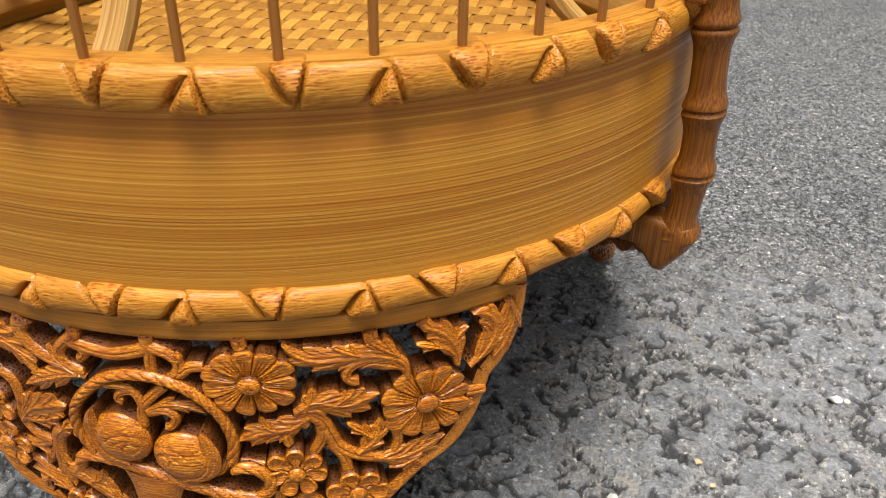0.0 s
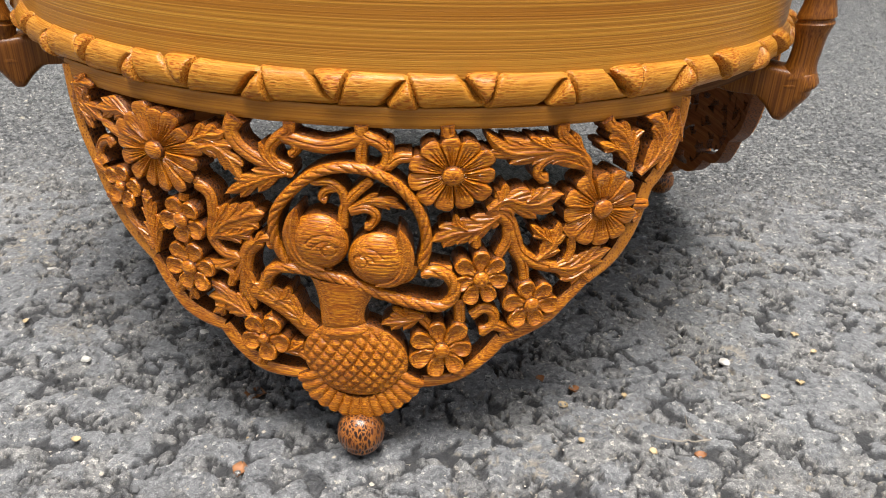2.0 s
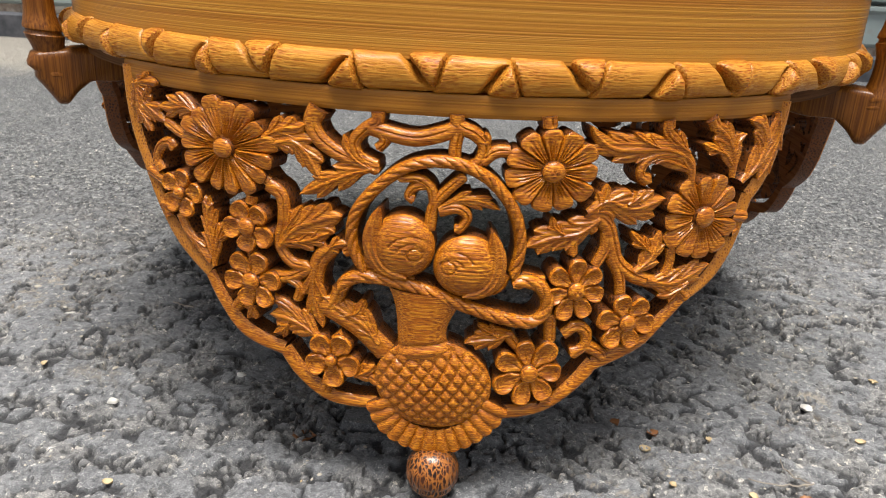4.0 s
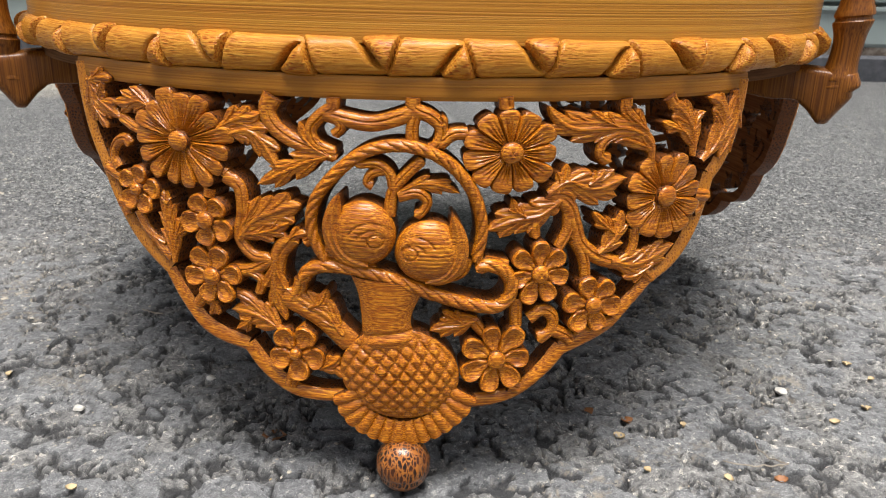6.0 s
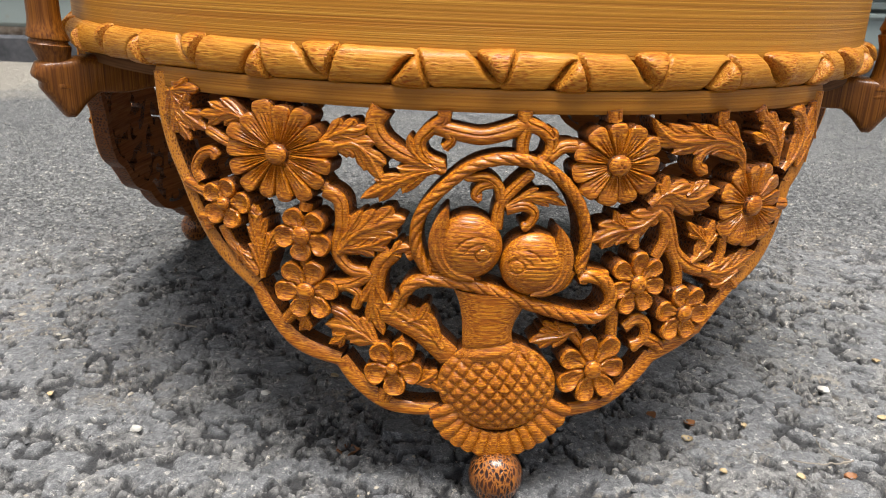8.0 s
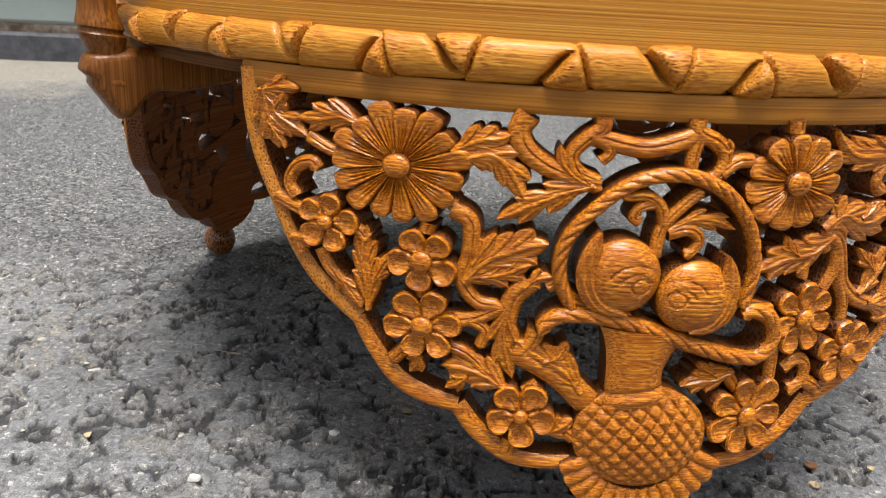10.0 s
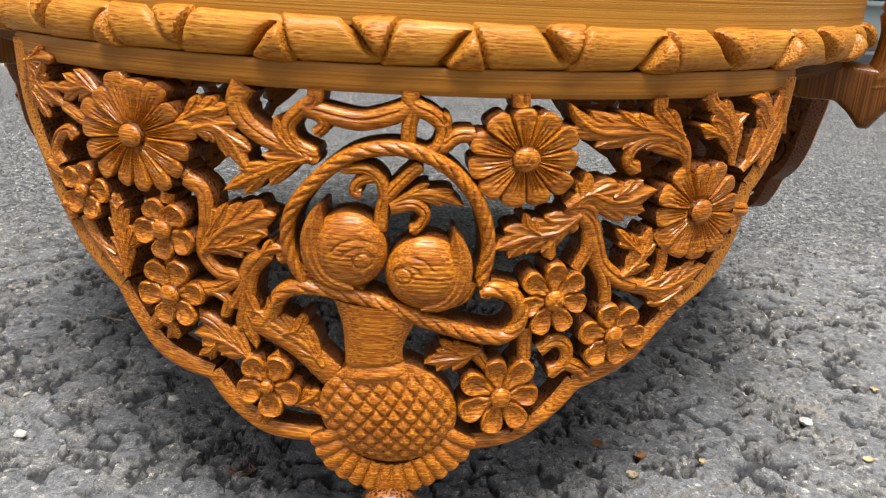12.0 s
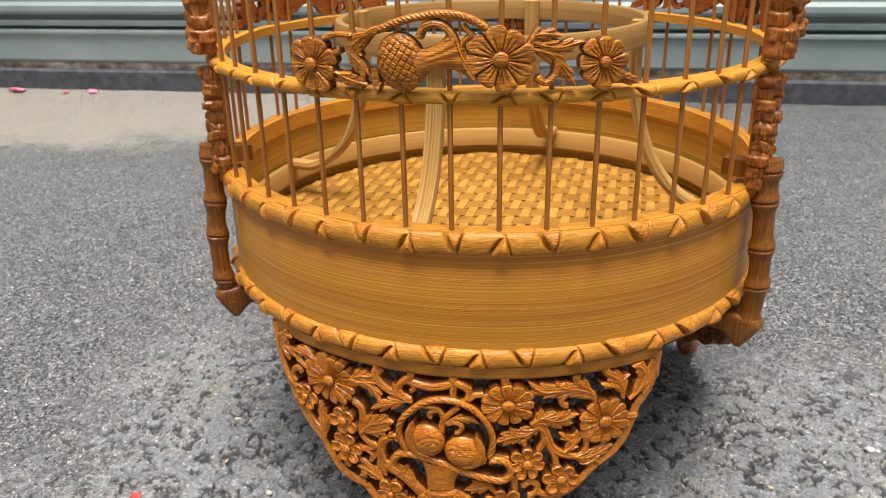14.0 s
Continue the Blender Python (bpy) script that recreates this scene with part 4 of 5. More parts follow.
    leaf([(73.2, 67.9), (67.2, 64.8), (62.8, 64.7)], 4.0, 1, 1.0)
    leaf([(-59.0, 55.5), (-60.2, 52.4), (-61.6, 50.3)], 4.0, 1, 1.0)

    # stems and tendrils
    def stem(pts, w0, w1, curl):
        bm = bmesh.new()
        cv.scroll(bm, pts, 1.24 * w0, 1.24 * w1, 1.9, -1.7, 0.5, 30, curl)
        carved("stem", bm, R, 7.8, mat, panel)

    stem([(-37.5, 115.9), (-39.3, 112.2), (-37.6, 108.1), (-32.6, 104.7), (-26.1, 102.3), (-20.0, 100.5)], 4.6, 2.6, 0.0)
    stem([(-90.4, 105.9), (-84.7, 103.5), (-79.7, 102.4)], 3.0, 2.4, 0.0)
    stem([(-94.3, 90.4), (-96.4, 93.9), (-94.1, 98.0), (-89.6, 99.9), (-87.9, 97.8)], 3.2, 2.6, 0.35)
    stem([(-20.9, 116.3), (-21.2, 113.7), (-24.6, 111.2), (-27.2, 107.8), (-25.7, 103.9), (-20.2, 101.7)], 3.0, 2.8, 0.0)
    stem([(-23.4, 112.1), (-16.8, 110.6), (-10.5, 109.9), (-4.1, 111.5), (0.7, 113.4)], 3.4, 3.6, 0.0)
    stem([(-20.1, 111.0), (-18.9, 108.7), (-20.8, 106.5)], 2.6, 2.0, 0.2)
    stem([(0.1, 116.9), (0.4, 114.0), (4.8, 112.0), (7.6, 109.0), (6.5, 104.8), (3.5, 103.3), (1.1, 104.1)], 3.2, 2.6, 0.0)
    stem([(0.7, 112.8), (-0.1, 108.9), (-0.1, 104.7)], 2.8, 2.8, 0.0)
    stem([(7.1, 104.8), (10.6, 107.5), (14.7, 107.8)], 3.0, 2.8, 0.0)
    stem([(7.7, 109.6), (8.1, 111.1), (7.2, 112.3)], 2.6, 1.2, 0.0)
    stem([(24.3, 117.3), (24.7, 114.2)], 3.4, 3.2, 0.0)
    stem([(65.6, 105.6), (58.3, 107.0), (53.1, 105.0), (52.0, 101.6), (55.1, 99.5)], 3.0, 2.4, 0.35)
    stem([(37.2, 91.6), (43.4, 87.7), (46.2, 81.2), (48.4, 76.0), (54.7, 71.3), (62.7, 68.6)], 4.0, 3.4, 0.0)
    stem([(46.1, 77.9), (49.5, 72.2), (50.9, 64.6)], 3.2, 2.8, 0.0)
    stem([(44.1, 85.5), (44.1, 80.6), (41.4, 75.2)], 3.4, 2.8, 0.0)
    stem([(40.0, 85.8), (37.5, 88.0), (34.4, 83.6), (34.4, 78.7)], 2.6, 2.6, 0.0)
    stem([(65.4, 79.5), (66.0, 74.9), (64.4, 70.9)], 2.8, 2.4, 0.0)
    stem([(74.0, 62.4), (70.1, 66.6), (70.5, 71.9)], 2.6, 2.6, 0.0)
    stem([(-87.2, 78.4), (-84.1, 73.6), (-79.4, 69.9), (-74.7, 65.4)], 3.0, 2.8, 0.0)
    stem([(-53.2, 93.0), (-48.9, 90.2), (-48.5, 82.8), (-49.9, 76.0), (-46.1, 71.0), (-40.1, 70.3)], 3.6, 3.0, 0.0)
    stem([(-53.8, 65.2), (-46.3, 66.5), (-39.6, 70.4)], 3.4, 3.0, 0.0)
    stem([(-33.7, 77.0), (-37.3, 73.1), (-38.7, 67.0), (-38.5, 60.1)], 4.2, 4.2, 0.0)
    stem([(-47.8, 66.3), (-43.6, 63.9), (-44.6, 59.4)], 2.8, 2.4, 0.0)
    stem([(-36.7, 59.5), (-30.0, 56.5), (-23.9, 52.8), (-16.7, 46.2)], 5.0, 5.6, 0.0)
    stem([(-31.3, 65.2), (-32.3, 61.7), (-35.0, 57.9)], 3.6, 3.6, 0.0)
    stem([(-53.8, 59.2), (-46.6, 56.5), (-39.8, 49.3)], 2.8, 2.8, 0.0)
    stem([(-29.6, 51.4), (-32.8, 48.4)], 2.6, 2.6, 0.0)
    stem([(-22.0, 38.5), (-19.5, 36.5)], 2.8, 2.8, 0.0)
    stem([(29.8, 61.1), (30.3, 52.3)], 3.2, 3.0, 0.0)
    stem([(34.0, 54.3), (37.9, 56.8), (41.3, 54.4), (40.9, 50.1), (36.8, 47.6)], 3.2, 2.8, 0.3)
    stem([(41.0, 50.5), (45.7, 48.1), (47.8, 45.7)], 3.4, 3.0, 0.0)
    stem([(17.6, 54.7), (19.7, 52.0), (21.4, 50.1)], 2.8, 2.6, 0.0)
    stem([(-35.1, 34.9), (-36.1, 31.0)], 3.4, 3.4, 0.0)
    stem([(29.0, 33.2), (32.5, 32.1)], 3.2, 3.2, 0.0)
    stem([(-93.9, 80.3), (-92.4, 76.2)], 2.8, 2.8, 0.0)
    stem([(-62.9, 56.6), (-66.3, 52.7)], 3.0, 3.0, 0.0)
    stem([(57.6, 50.2), (61.1, 50.8)], 3.2, 3.2, 0.0)
    stem([(87.6, 81.9), (89.9, 83.0)], 3.6, 3.6, 0.0)
    stem([(-67.2, 114.6), (-66.5, 111.6)], 4.0, 4.0, 0.0)
    stem([(59.0, 116.5), (59.3, 114.1)], 3.0, 3.0, 0.0)
    stem([(73.5, 116.5), (75.4, 113.9)], 3.2, 3.2, 0.0)
    stem([(-101.6, 118.3), (-101.2, 113.4), (-103.5, 108.1)], 4.2, 2.6, 0.0)
    stem([(20.1, 72.6), (27.0, 71.0)], 2.6, 2.6, 0.0)
    stem([(-29.8, 76.3), (-26.8, 78.2)], 2.8, 2.8, 0.0)
    stem([(-52.8, 93.8), (-54.8, 95.2)], 2.8, 2.8, 0.0)
    stem([(-58.7, 89.2), (-59.3, 86.6)], 3.2, 3.2, 0.0)
    stem([(-59.7, 73.0), (-59.1, 70.5)], 3.4, 3.4, 0.0)
    stem([(-77.8, 85.9), (-73.8, 82.7)], 2.8, 2.8, 0.0)
    stem([(-92.0, 87.2), (-100.5, 89.6)], 3.2, 3.0, 0.0)
    stem([(-90.0, 79.6), (-95.5, 79.4)], 3.0, 3.0, 0.0)
    stem([(87.0, 87.0), (93.5, 86.0)], 3.2, 3.2, 0.0)

    # bead foot: a dark mottled ball, flattened at the top, with a groove round its lower half
    (cx, top), rb = (-1.9, 16.4), 8.0
    half = 0.5 * (top - 0.3)
    bm = bmesh.new()
    rows = []
    for i in range(27):
        th = math.pi * i / 26
        row = []
        for j in range(48):
            t = 2 * math.pi * j / 48
            lump = 1 + 0.03 * noise.noise(Vector((2 * math.cos(t), 2 * math.sin(t), 3 * math.cos(th))))
            ring = 1 - 0.06 * math.exp(-((th - 1.95) / 0.05) ** 2)
            r = max(0.05, rb * abs(math.sin(th)) ** 0.8 * lump * ring)
            row.append(Vector((cx + r * math.cos(t), -159.5 + r * math.sin(t), 0.3 + half + half * math.cos(th))) * 0.001)
        rows.append(row)
    sheet(bm, rows, False, True, True)
    part("bead_foot", bm, M_BEAD, panel, "dark mottled ball foot")
    return panel


panel = foot_panel()
for turn in (120, 240):
    # the two panels behind stand a little wider at the foot
    copy_thing(panel, pose(0, 0, 0, 0, 0, turn) @ pose(0, -R - 0.002, 0.120) @ pose(0, 0, 0, -2.0) @ pose(0, R, -0.120))


# ---- posts: bamboo-jointed brackets outside the drum, with carved columns above them ----
def post(az, label, joints):
    holder = empty("bamboo_post", label, "cage post", "posts of the cage")
    turn = pose(0, 0, 0, 0, 0, az)
    rng = random.Random(int(az) + 400)

    def at(x, r, z):
        return turn @ Vector((x, -r, z))

    # the jointed stem: swellings with a sharp double lip at each joint
    bm = bmesh.new()
    rows = []
    for i in range(141):
        z = 0.1085 + (0.2035 - 0.1085) * i / 140
        near = min(joints, key=lambda j: abs(z - j))
        d = z - near
        swell = 0.0016 * math.exp(-(d / 0.0042) ** 2) - 0.0011 * math.exp(-(d / 0.0006) ** 2)
        lean = 0.0020 * math.exp(-((z - 0.108) / 0.012) ** 2)
        out = 0.1672 + 0.0012 * math.sin((z - 0.11) * 55) - lean
        row = []
        for j in range(28):
            t = 2 * math.pi * j / 28
            c, s = math.cos(t), math.sin(t)
            k = (abs(c) ** 2.5 + abs(s) ** 2.5) ** (-1 / 2.5)
            row.append(at((0.0050 + swell) * k * c, out + (0.0050 + swell) * k * s, z + 0.0008 * s))
        rows.append(row)
    sheet(bm, rows, False, True, True)
    part("stem", bm, M_POST, holder, "glossy brown stem jointed like bamboo")

    # the foot: a pointed bracket that turns in under the rim
    bm = bmesh.new()
    outline = ((0.1180, 0.1205), (0.1460, 0.1205), (0.1600, 0.1195), (0.1725, 0.1185), (0.1745, 0.1140), (0.1720, 0.1090), (0.1685, 0.1040), (0.1655, 0.0995), (0.1625, 0.0993), (0.1585, 0.1040), (0.1540, 0.1075), (0.1440, 0.1070), (0.1300, 0.1095), (0.1180, 0.1150))
    rows, curve = [], []
    for i, (p, q) in enumerate(zip(outline, outline[1:] + outline[:1])):
        # corners worn round, with a nick cut across the tip
        for f in (0.12, 0.5, 0.88):
            nick = 0.0011 if i == 4 and f == 0.5 else 0.0
            curve.append((p[0] + (q[0] - p[0]) * f - nick, p[1] + (q[1] - p[1]) * f))
    for step in range(13):
        u = -1 + step / 6
        x, k = 0.0062 * math.sin(u * math.pi / 2), 1 - 0.34 * (1 - math.cos(u * math.pi / 2)) ** 1.5
        rows.append([at(x, 0.1610 + (r - 0.1610) * k, 0.1110 + (z - 0.1110) * k) for r, z in curve])
    sheet(bm, rows, False, True, True)
    part("bracket", bm, M_POST, holder, "pointed bracket turned in under the rim", 45)
    bm = bmesh.new()
    box(bm, (-0.0045, -0.1615, 0.1935), (0.0045, -0.1440, 0.2020), turn)
    part("peg", bm, M_POST, holder, "square brown peg inside the bars", 25)

    # carved columns: two rows of rounded knobs on each side of a bar, below and above the middle ring
    for z0, z1, lumps, big in ((0.1885, 0.2445, 10, 1.0), (0.2525, 0.3300, 11, 1.35)):
        bm = bmesh.new()
        for side in (-1, 1):
            cuts = sorted(rng.uniform(0.75, 1.25) for _ in range(lumps))
            rng.shuffle(cuts)
            run = [sum(cuts[:k]) / sum(cuts) for k in range(lumps + 1)]
            grow = [rng.uniform(0.7, 1.12) for _ in range(lumps)]
            slant = [rng.uniform(-0.0022, 0.0022) for _ in range(lumps)]
            push = [rng.uniform(-0.0008, 0.0012) for _ in range(lumps)]
            rows = []
            for i in range(lumps * 12 + 1):
                v = i / (lumps * 12)
                k = max(j for j in range(lumps) if run[j] <= v + 1e-9)
                f = (v - run[k]) / (run[k + 1] - run[k])
                swell = grow[k] * (0.60 + 0.40 * (1 - abs(2 * f - 1) ** 7))
                row = []
                for j in range(24):
                    t = 2 * math.pi * j / 24
                    n = noise.noise(Vector((3 * math.cos(t) + 9 * az, 3 * math.sin(t), v * lumps * 1.7 + side)))
                    flute = 1 - 0.24 * (1 - abs(math.sin(3.5 * t + 1.3 * k))) ** 3
                    s = swell * flute * (1 + 0.28 * n)
                    s *= (abs(math.cos(t)) ** 3.5 + abs(math.sin(t)) ** 3.5) ** (-1 / 3.5)
                    x = side * (0.0050 + (big - 1) * 0.003) + 0.0042 * big * s * math.cos(t)
                    inner = min(1.0, 8 * v, 8 * (1 - v))
                    row.append(at(x, 0.1612 + push[k] + (big - 1) * 0.006 + 0.0050 * big * s * math.sin(t), z0 + (z1 - z0) * v + inner * big * slant[k] * math.cos(t)))
                rows.append(row)
            sheet(bm, rows, False, True, True)
        part("carved_column", bm, M_COLUMN, holder, "reddish carved column of rounded knobs")
    return holder


post(61.5, "glossy brown jointed post bracketing the drum with carved columns", (0.1145, 0.1360, 0.1572, 0.1818, 0.1975))
post(-60.5, "glossy brown jointed post bracketing the drum with carved columns", (0.1090, 0.1245, 0.1515, 0.1715, 0.1965))
post(180.0, "glossy brown jointed post at the back of the drum", (0.1150, 0.1350, 0.1550, 0.1750, 0.1950))


# ---- ornament on the middle ring: lying vase, three flowers, rope and leaves ----
def ornament():
    thing = empty("ring_ornament", "carved ornament of lying vase, flowers and rope on the middle ring", "ornament", "ornaments on the middle ring")
    cv = Carver(0.162, 2.6)
    mat = M_ORNAMENT
    for k, (c, r, n, squash, eye) in enumerate((
        ((-58.3, 260.0), 12.0, 9, 1.0, 0.24),
        ((20.6, 264.3), 13.2, 8, 0.95, 0.24),
        ((60.9, 262.1), 10.4, 8, 1.0, 0.22),
    )):
        cv.flower(thing, mat, c, r, n, squash, 0.2 * k, eye, 1.3, 1, k + 30, 0.6)

    def body(q, t, x, y):
        a, b = (x + y) * 0.9, (x - y) * 0.9
        cell = min(abs(math.sin(a + 0.4)), abs(math.sin(b)))
        return 4.6 * math.sqrt(max(0.0, 1 - 0.96 * q * q)) - 0.8 * (1 - min(1.0, cell / 0.34)) * min(1, (1 - q) / 0.08)

    bm = bmesh.new()
    cv.dome(bm, (-18.5, 262.6), 9.9, 11.7, body, 34, 110, None, 0.25, 0.0)
    vase = carved("vase", bm, 0.162, 2.6, mat, thing, "small vase lying on its side, cut with a lattice", 60)
    bm = bmesh.new()
    cv.strip(bm, [(-12.1, 262.3), (-3.6, 265.1), (1.9, 266.9), (4.6, 267.8)], lambda v: 5.4 - 1.2 * math.sin(math.pi * v) + 3.2 * v ** 3, lambda v: 6.8 - 2.6 * math.sin(math.pi * v) + 4.2 * v ** 3, lambda u, v: 3.6 * math.sqrt(max(0.0, 1 - 0.93 * u * u)) - 0.55 * v * abs(math.sin(7.5 * u)) ** 3 + 0.6 * v ** 4, 36, 29, 0.0)
    carved("neck", bm, 0.162, 2.6, mat, vase)
    bm = bmesh.new()
    cv.scroll(bm, [(-10.8, 272.3), (-8.5, 276.6), (-2.7, 277.5), (2.0, 273.3), (5.2, 265.2), (10.6, 256.0)], 3.0, 3.4, 2.4, 0.6)
    carved("lip", bm, 0.162, 2.6, mat, vase)
    bm = bmesh.new()
    cv.rope(bm, [(-26.9, 275.0), (-20.2, 277.7), (-9.9, 280.4), (-0.1, 281.3), (8.5, 279.6), (15.4, 275.8)], 3.2, 24, 2.2, 0.6, 110)
    carved("rope", bm, 0.162, 2.6, mat, thing, "twisted rope arching over the vase")
    def leaf(pts, w, lobes):
        bm = bmesh.new()
        cv.leaf(bm, pts, w, lobes, 2.2, 0.0, 1.0)
        carved("leaf", bm, 0.162, 2.6, mat, thing)

    leaf([(-27.4, 274.3), (-34.9, 271.7), (-39.9, 266.2), (-35.6, 260.7), (-34.6, 253.3)], 6.4, 3)
    leaf([(-47.4, 257.5), (-40.7, 254.7), (-32.6, 252.9)], 5.4, 3)
    leaf([(30.1, 267.1), (34.2, 273.0), (44.3, 272.7)], 5.0, 2)
    leaf([(33.2, 270.3), (42.0, 268.1), (52.8, 270.3)], 5.4, 2)
    leaf([(32.2, 267.9), (40.6, 265.1), (45.3, 259.1), (50.1, 252.9)], 5.6, 2)
    leaf([(66.8, 256.9), (71.3, 254.8), (76.5, 252.6)], 4.4, 2)
    def stem(pts, w0, w1, curl):
        bm = bmesh.new()
        cv.scroll(bm, pts, w0, w1, 2.0, 0.2, 0.4, 26, curl)
        carved("stem", bm, 0.162, 2.6, mat, thing)

    stem([(-51.8, 270.9), (-45.1, 272.6), (-38.4, 272.4)], 2.6, 2.4, 0.0)
    stem([(-32.9, 272.6), (-28.8, 274.9), (-22.6, 275.5)], 3.0, 2.6, 0.0)
    stem([(42.4, 264.6), (42.2, 258.5), (38.3, 254.7), (34.3, 257.0)], 3.2, 2.6, 0.5)
    stem([(-51.6, 260.5), (-48.0, 264.4), (-44.6, 266.4)], 3.0, 2.4, 0.0)
    stem([(15.4, 275.8), (18.4, 273.7)], 2.6, 2.6, 0.0)
    stem([(9.8, 273.7), (5.9, 269.5), (8.5, 263.0)], 2.4, 2.2, 0.0)
    stem([(5.9, 277.1), (11.1, 271.6)], 2.2, 2.0, 0.0)
    stem([(52.9, 269.4), (55.3, 266.7)], 2.6, 2.6, 0.0)
    stem([(-29.7, 259.9), (-29.0, 253.1), (-27.6, 251.8)], 3.4, 3.0, 0.8)
    return thing


orn = ornament()
for turn in (120, 240):
    copy_thing(orn, pose(0, 0, 0, 0, 0, turn))


# ---- inside: woven floor mat and a bamboo stand with a hoop on four bent legs ----
mat_thing = empty("floor_mat", "pale cane mat woven in a diamond lattice on the cage floor", "mat")


# two sets of flat strips, over and under one another: e1 and e2 lead from crossing to crossing
MAT_R, E1, E2, MAT_AT = 0.1440, Vector((-0.0011, -0.0150)), Vector((0.0088, 0.0008)), Vector((-0.0207, 0.0220))


def cane(start, way, step, half, flip):
    """A flat cane strip across the round mat from edge to edge, waving over and under."""
    u = way.normalized()
    side = Vector((-u.y, u.x))
    mid, room = -start.dot(u), MAT_R ** 2 - start.length_squared + start.dot(u) ** 2
    if room <= 0.0002:
        return None
    lo, hi = mid - math.sqrt(room), mid + math.sqrt(room)
    bm = bmesh.new()
    n = max(6, int((hi - lo) / 0.0013))
    rows = []
    for i in range(n + 1):
        x = lo + (hi - lo) * i / n
        z = 0.1372 + flip * 0.00036 * max(-1.0, min(1.0, 2.0 * math.cos(math.pi * x / step)))
        c = start + u * x
        row = []
        for s, h in ((-1.0, -0.00025), (-0.92, 0.0002), (-0.3, 0.00032), (0.3, 0.00032), (0.92, 0.0002), (1.0, -0.00025)):
            q = c + side * (half * s)
            row.append((q.x, q.y, z + h))
        rows.append(row)
    sheet(bm, rows, False, True, True)
    return bm


for k in range(-28, 29):
    bm = cane(MAT_AT + E2 * k, E1, E1.length, 0.0029, -1 if k % 2 else 1)
    if bm:
        part("cane_strip", bm, M_MAT, mat_thing)
for k in range(-17, 18):
    bm = cane(MAT_AT + E1 * k, E2, E2.length, 0.0062, 1 if k % 2 else -1)
    if bm:
        part("broad_strip", bm, M_MAT_BROAD, mat_thing, "broad brown cane strip")

stand = empty("bamboo_stand", "pale bamboo hoop on four bent strip legs inside the cage", "stand")
bm = bmesh.new()
turned(bm, [(0.0850, 0.2500), (0.0850, 0.2610), (0.0860, 0.2622), (0.0895, 0.2622), (0.0905, 0.2610), (0.0905, 0.2500)], 120)
part("hoop", bm, M_HOOP_SHADED, stand)
for az in (13, 103, 193, 283):
    bm = bmesh.new()
    rows = []
    line = spline([(0.0835, 0.262), (0.0838, 0.240), (0.0870, 0.215), (0.0950, 0.190), (0.1080, 0.171), (0.1260, 0.1595), (0.1460, 0.1585)], 40)
    for i, p in enumerate(line):
        d = (line[min(i + 1, 39)] - line[max(i - 1, 0)]).normalized()
        nrm = Vector((d.y, -d.x))
        for_row = []
        for x, h in ((-0.0050, 0.0), (-0.0043, 0.0026), (-0.0020, 0.0022), (0.0, 0.0027), (0.0020, 0.0022), (0.0043, 0.0026), (0.0050, 0.0), (0.0043, -0.0026), (-0.0043, -0.0026)):
            q = p + nrm * h
            for_row.append(pose(0, 0, 0, 0, 0, -az) @ Vector((x, -q.x, q.y)))
        rows.append(for_row)
    sheet(bm, rows, False, True, True)
    part("leg", bm, M_PALE_UP, stand, "grooved bamboo strip bent outwards at the foot", 30)


# ---- the roller shutter behind ----
def paint_material():
    m, nt, b = shader("shutter_paint", 0.38)
    tc = nt.nodes.new("ShaderNodeTexCoord")
    n1 = noise_of(nt, tc.outputs["Object"], 6.0, 5.0, 0.6)
    n2 = noise_of(nt, tc.outputs["Object"], 60.0, 4.0, 0.6)
    base = ramp(nt, n1, [(0.3, (0.20, 0.24, 0.232)), (0.7, (0.27, 0.31, 0.30))])
    dirt = ramp(nt, n2, [(0.60, (0, 0, 0)), (0.72, (1, 1, 1))])
    base = mix(nt, calc(nt, "MULTIPLY", dirt, 0.5), base, (0.22, 0.20, 0.17))
    nt.links.new(base, b.inputs["Base Color"])
    return m


def rust_material():
    m, nt, b = shader("weathered_edge", 0.8)
    tc = nt.nodes.new("ShaderNodeTexCoord")
    n1 = noise_of(nt, tc.outputs["Object"], 35.0, 5.0, 0.7)
    nt.links.new(ramp(nt, n1, [(0.35, (0.09, 0.06, 0.04)), (0.5, (0.24, 0.19, 0.15)), (0.65, (0.42, 0.39, 0.34))]), b.inputs["Base Color"])
    bump(nt, b, n1, 0.4, 0.004)
    return m


def rubber_material():
    m, nt, b = shader("threshold_rubber", 0.85)
    tc = nt.nodes.new("ShaderNodeTexCoord")
    n1 = noise_of(nt, tc.outputs["Object"], 50.0, 5.0, 0.7)
    nt.links.new(ramp(nt, n1, [(0.35, (0.045, 0.048, 0.055)), (0.65, (0.10, 0.10, 0.11))]), b.inputs["Base Color"])
    return m


M_PAINT, M_RUST, M_RUBBER = paint_material(), rust_material(), rubber_material()
shutter = empty("roller_shutter", "pale grey-green painted roller shutter with a weathered foot", "shutter", "", "structure")
WALL = pose(-0.2, 0.985, 0, 0, 0, -0.57)


def along_wall(profile):
    """A length of shutter, 6 m wide, of a profile of (depth, height), nearest first."""
    bm = bmesh.new()
    rows = [[WALL @ Vector((x, d, z)) for d, z in profile] for x in (-3.2, -1.6, 0.0, 1.6, 3.2)]
    sheet(bm, rows, False, True, True)
    return bm


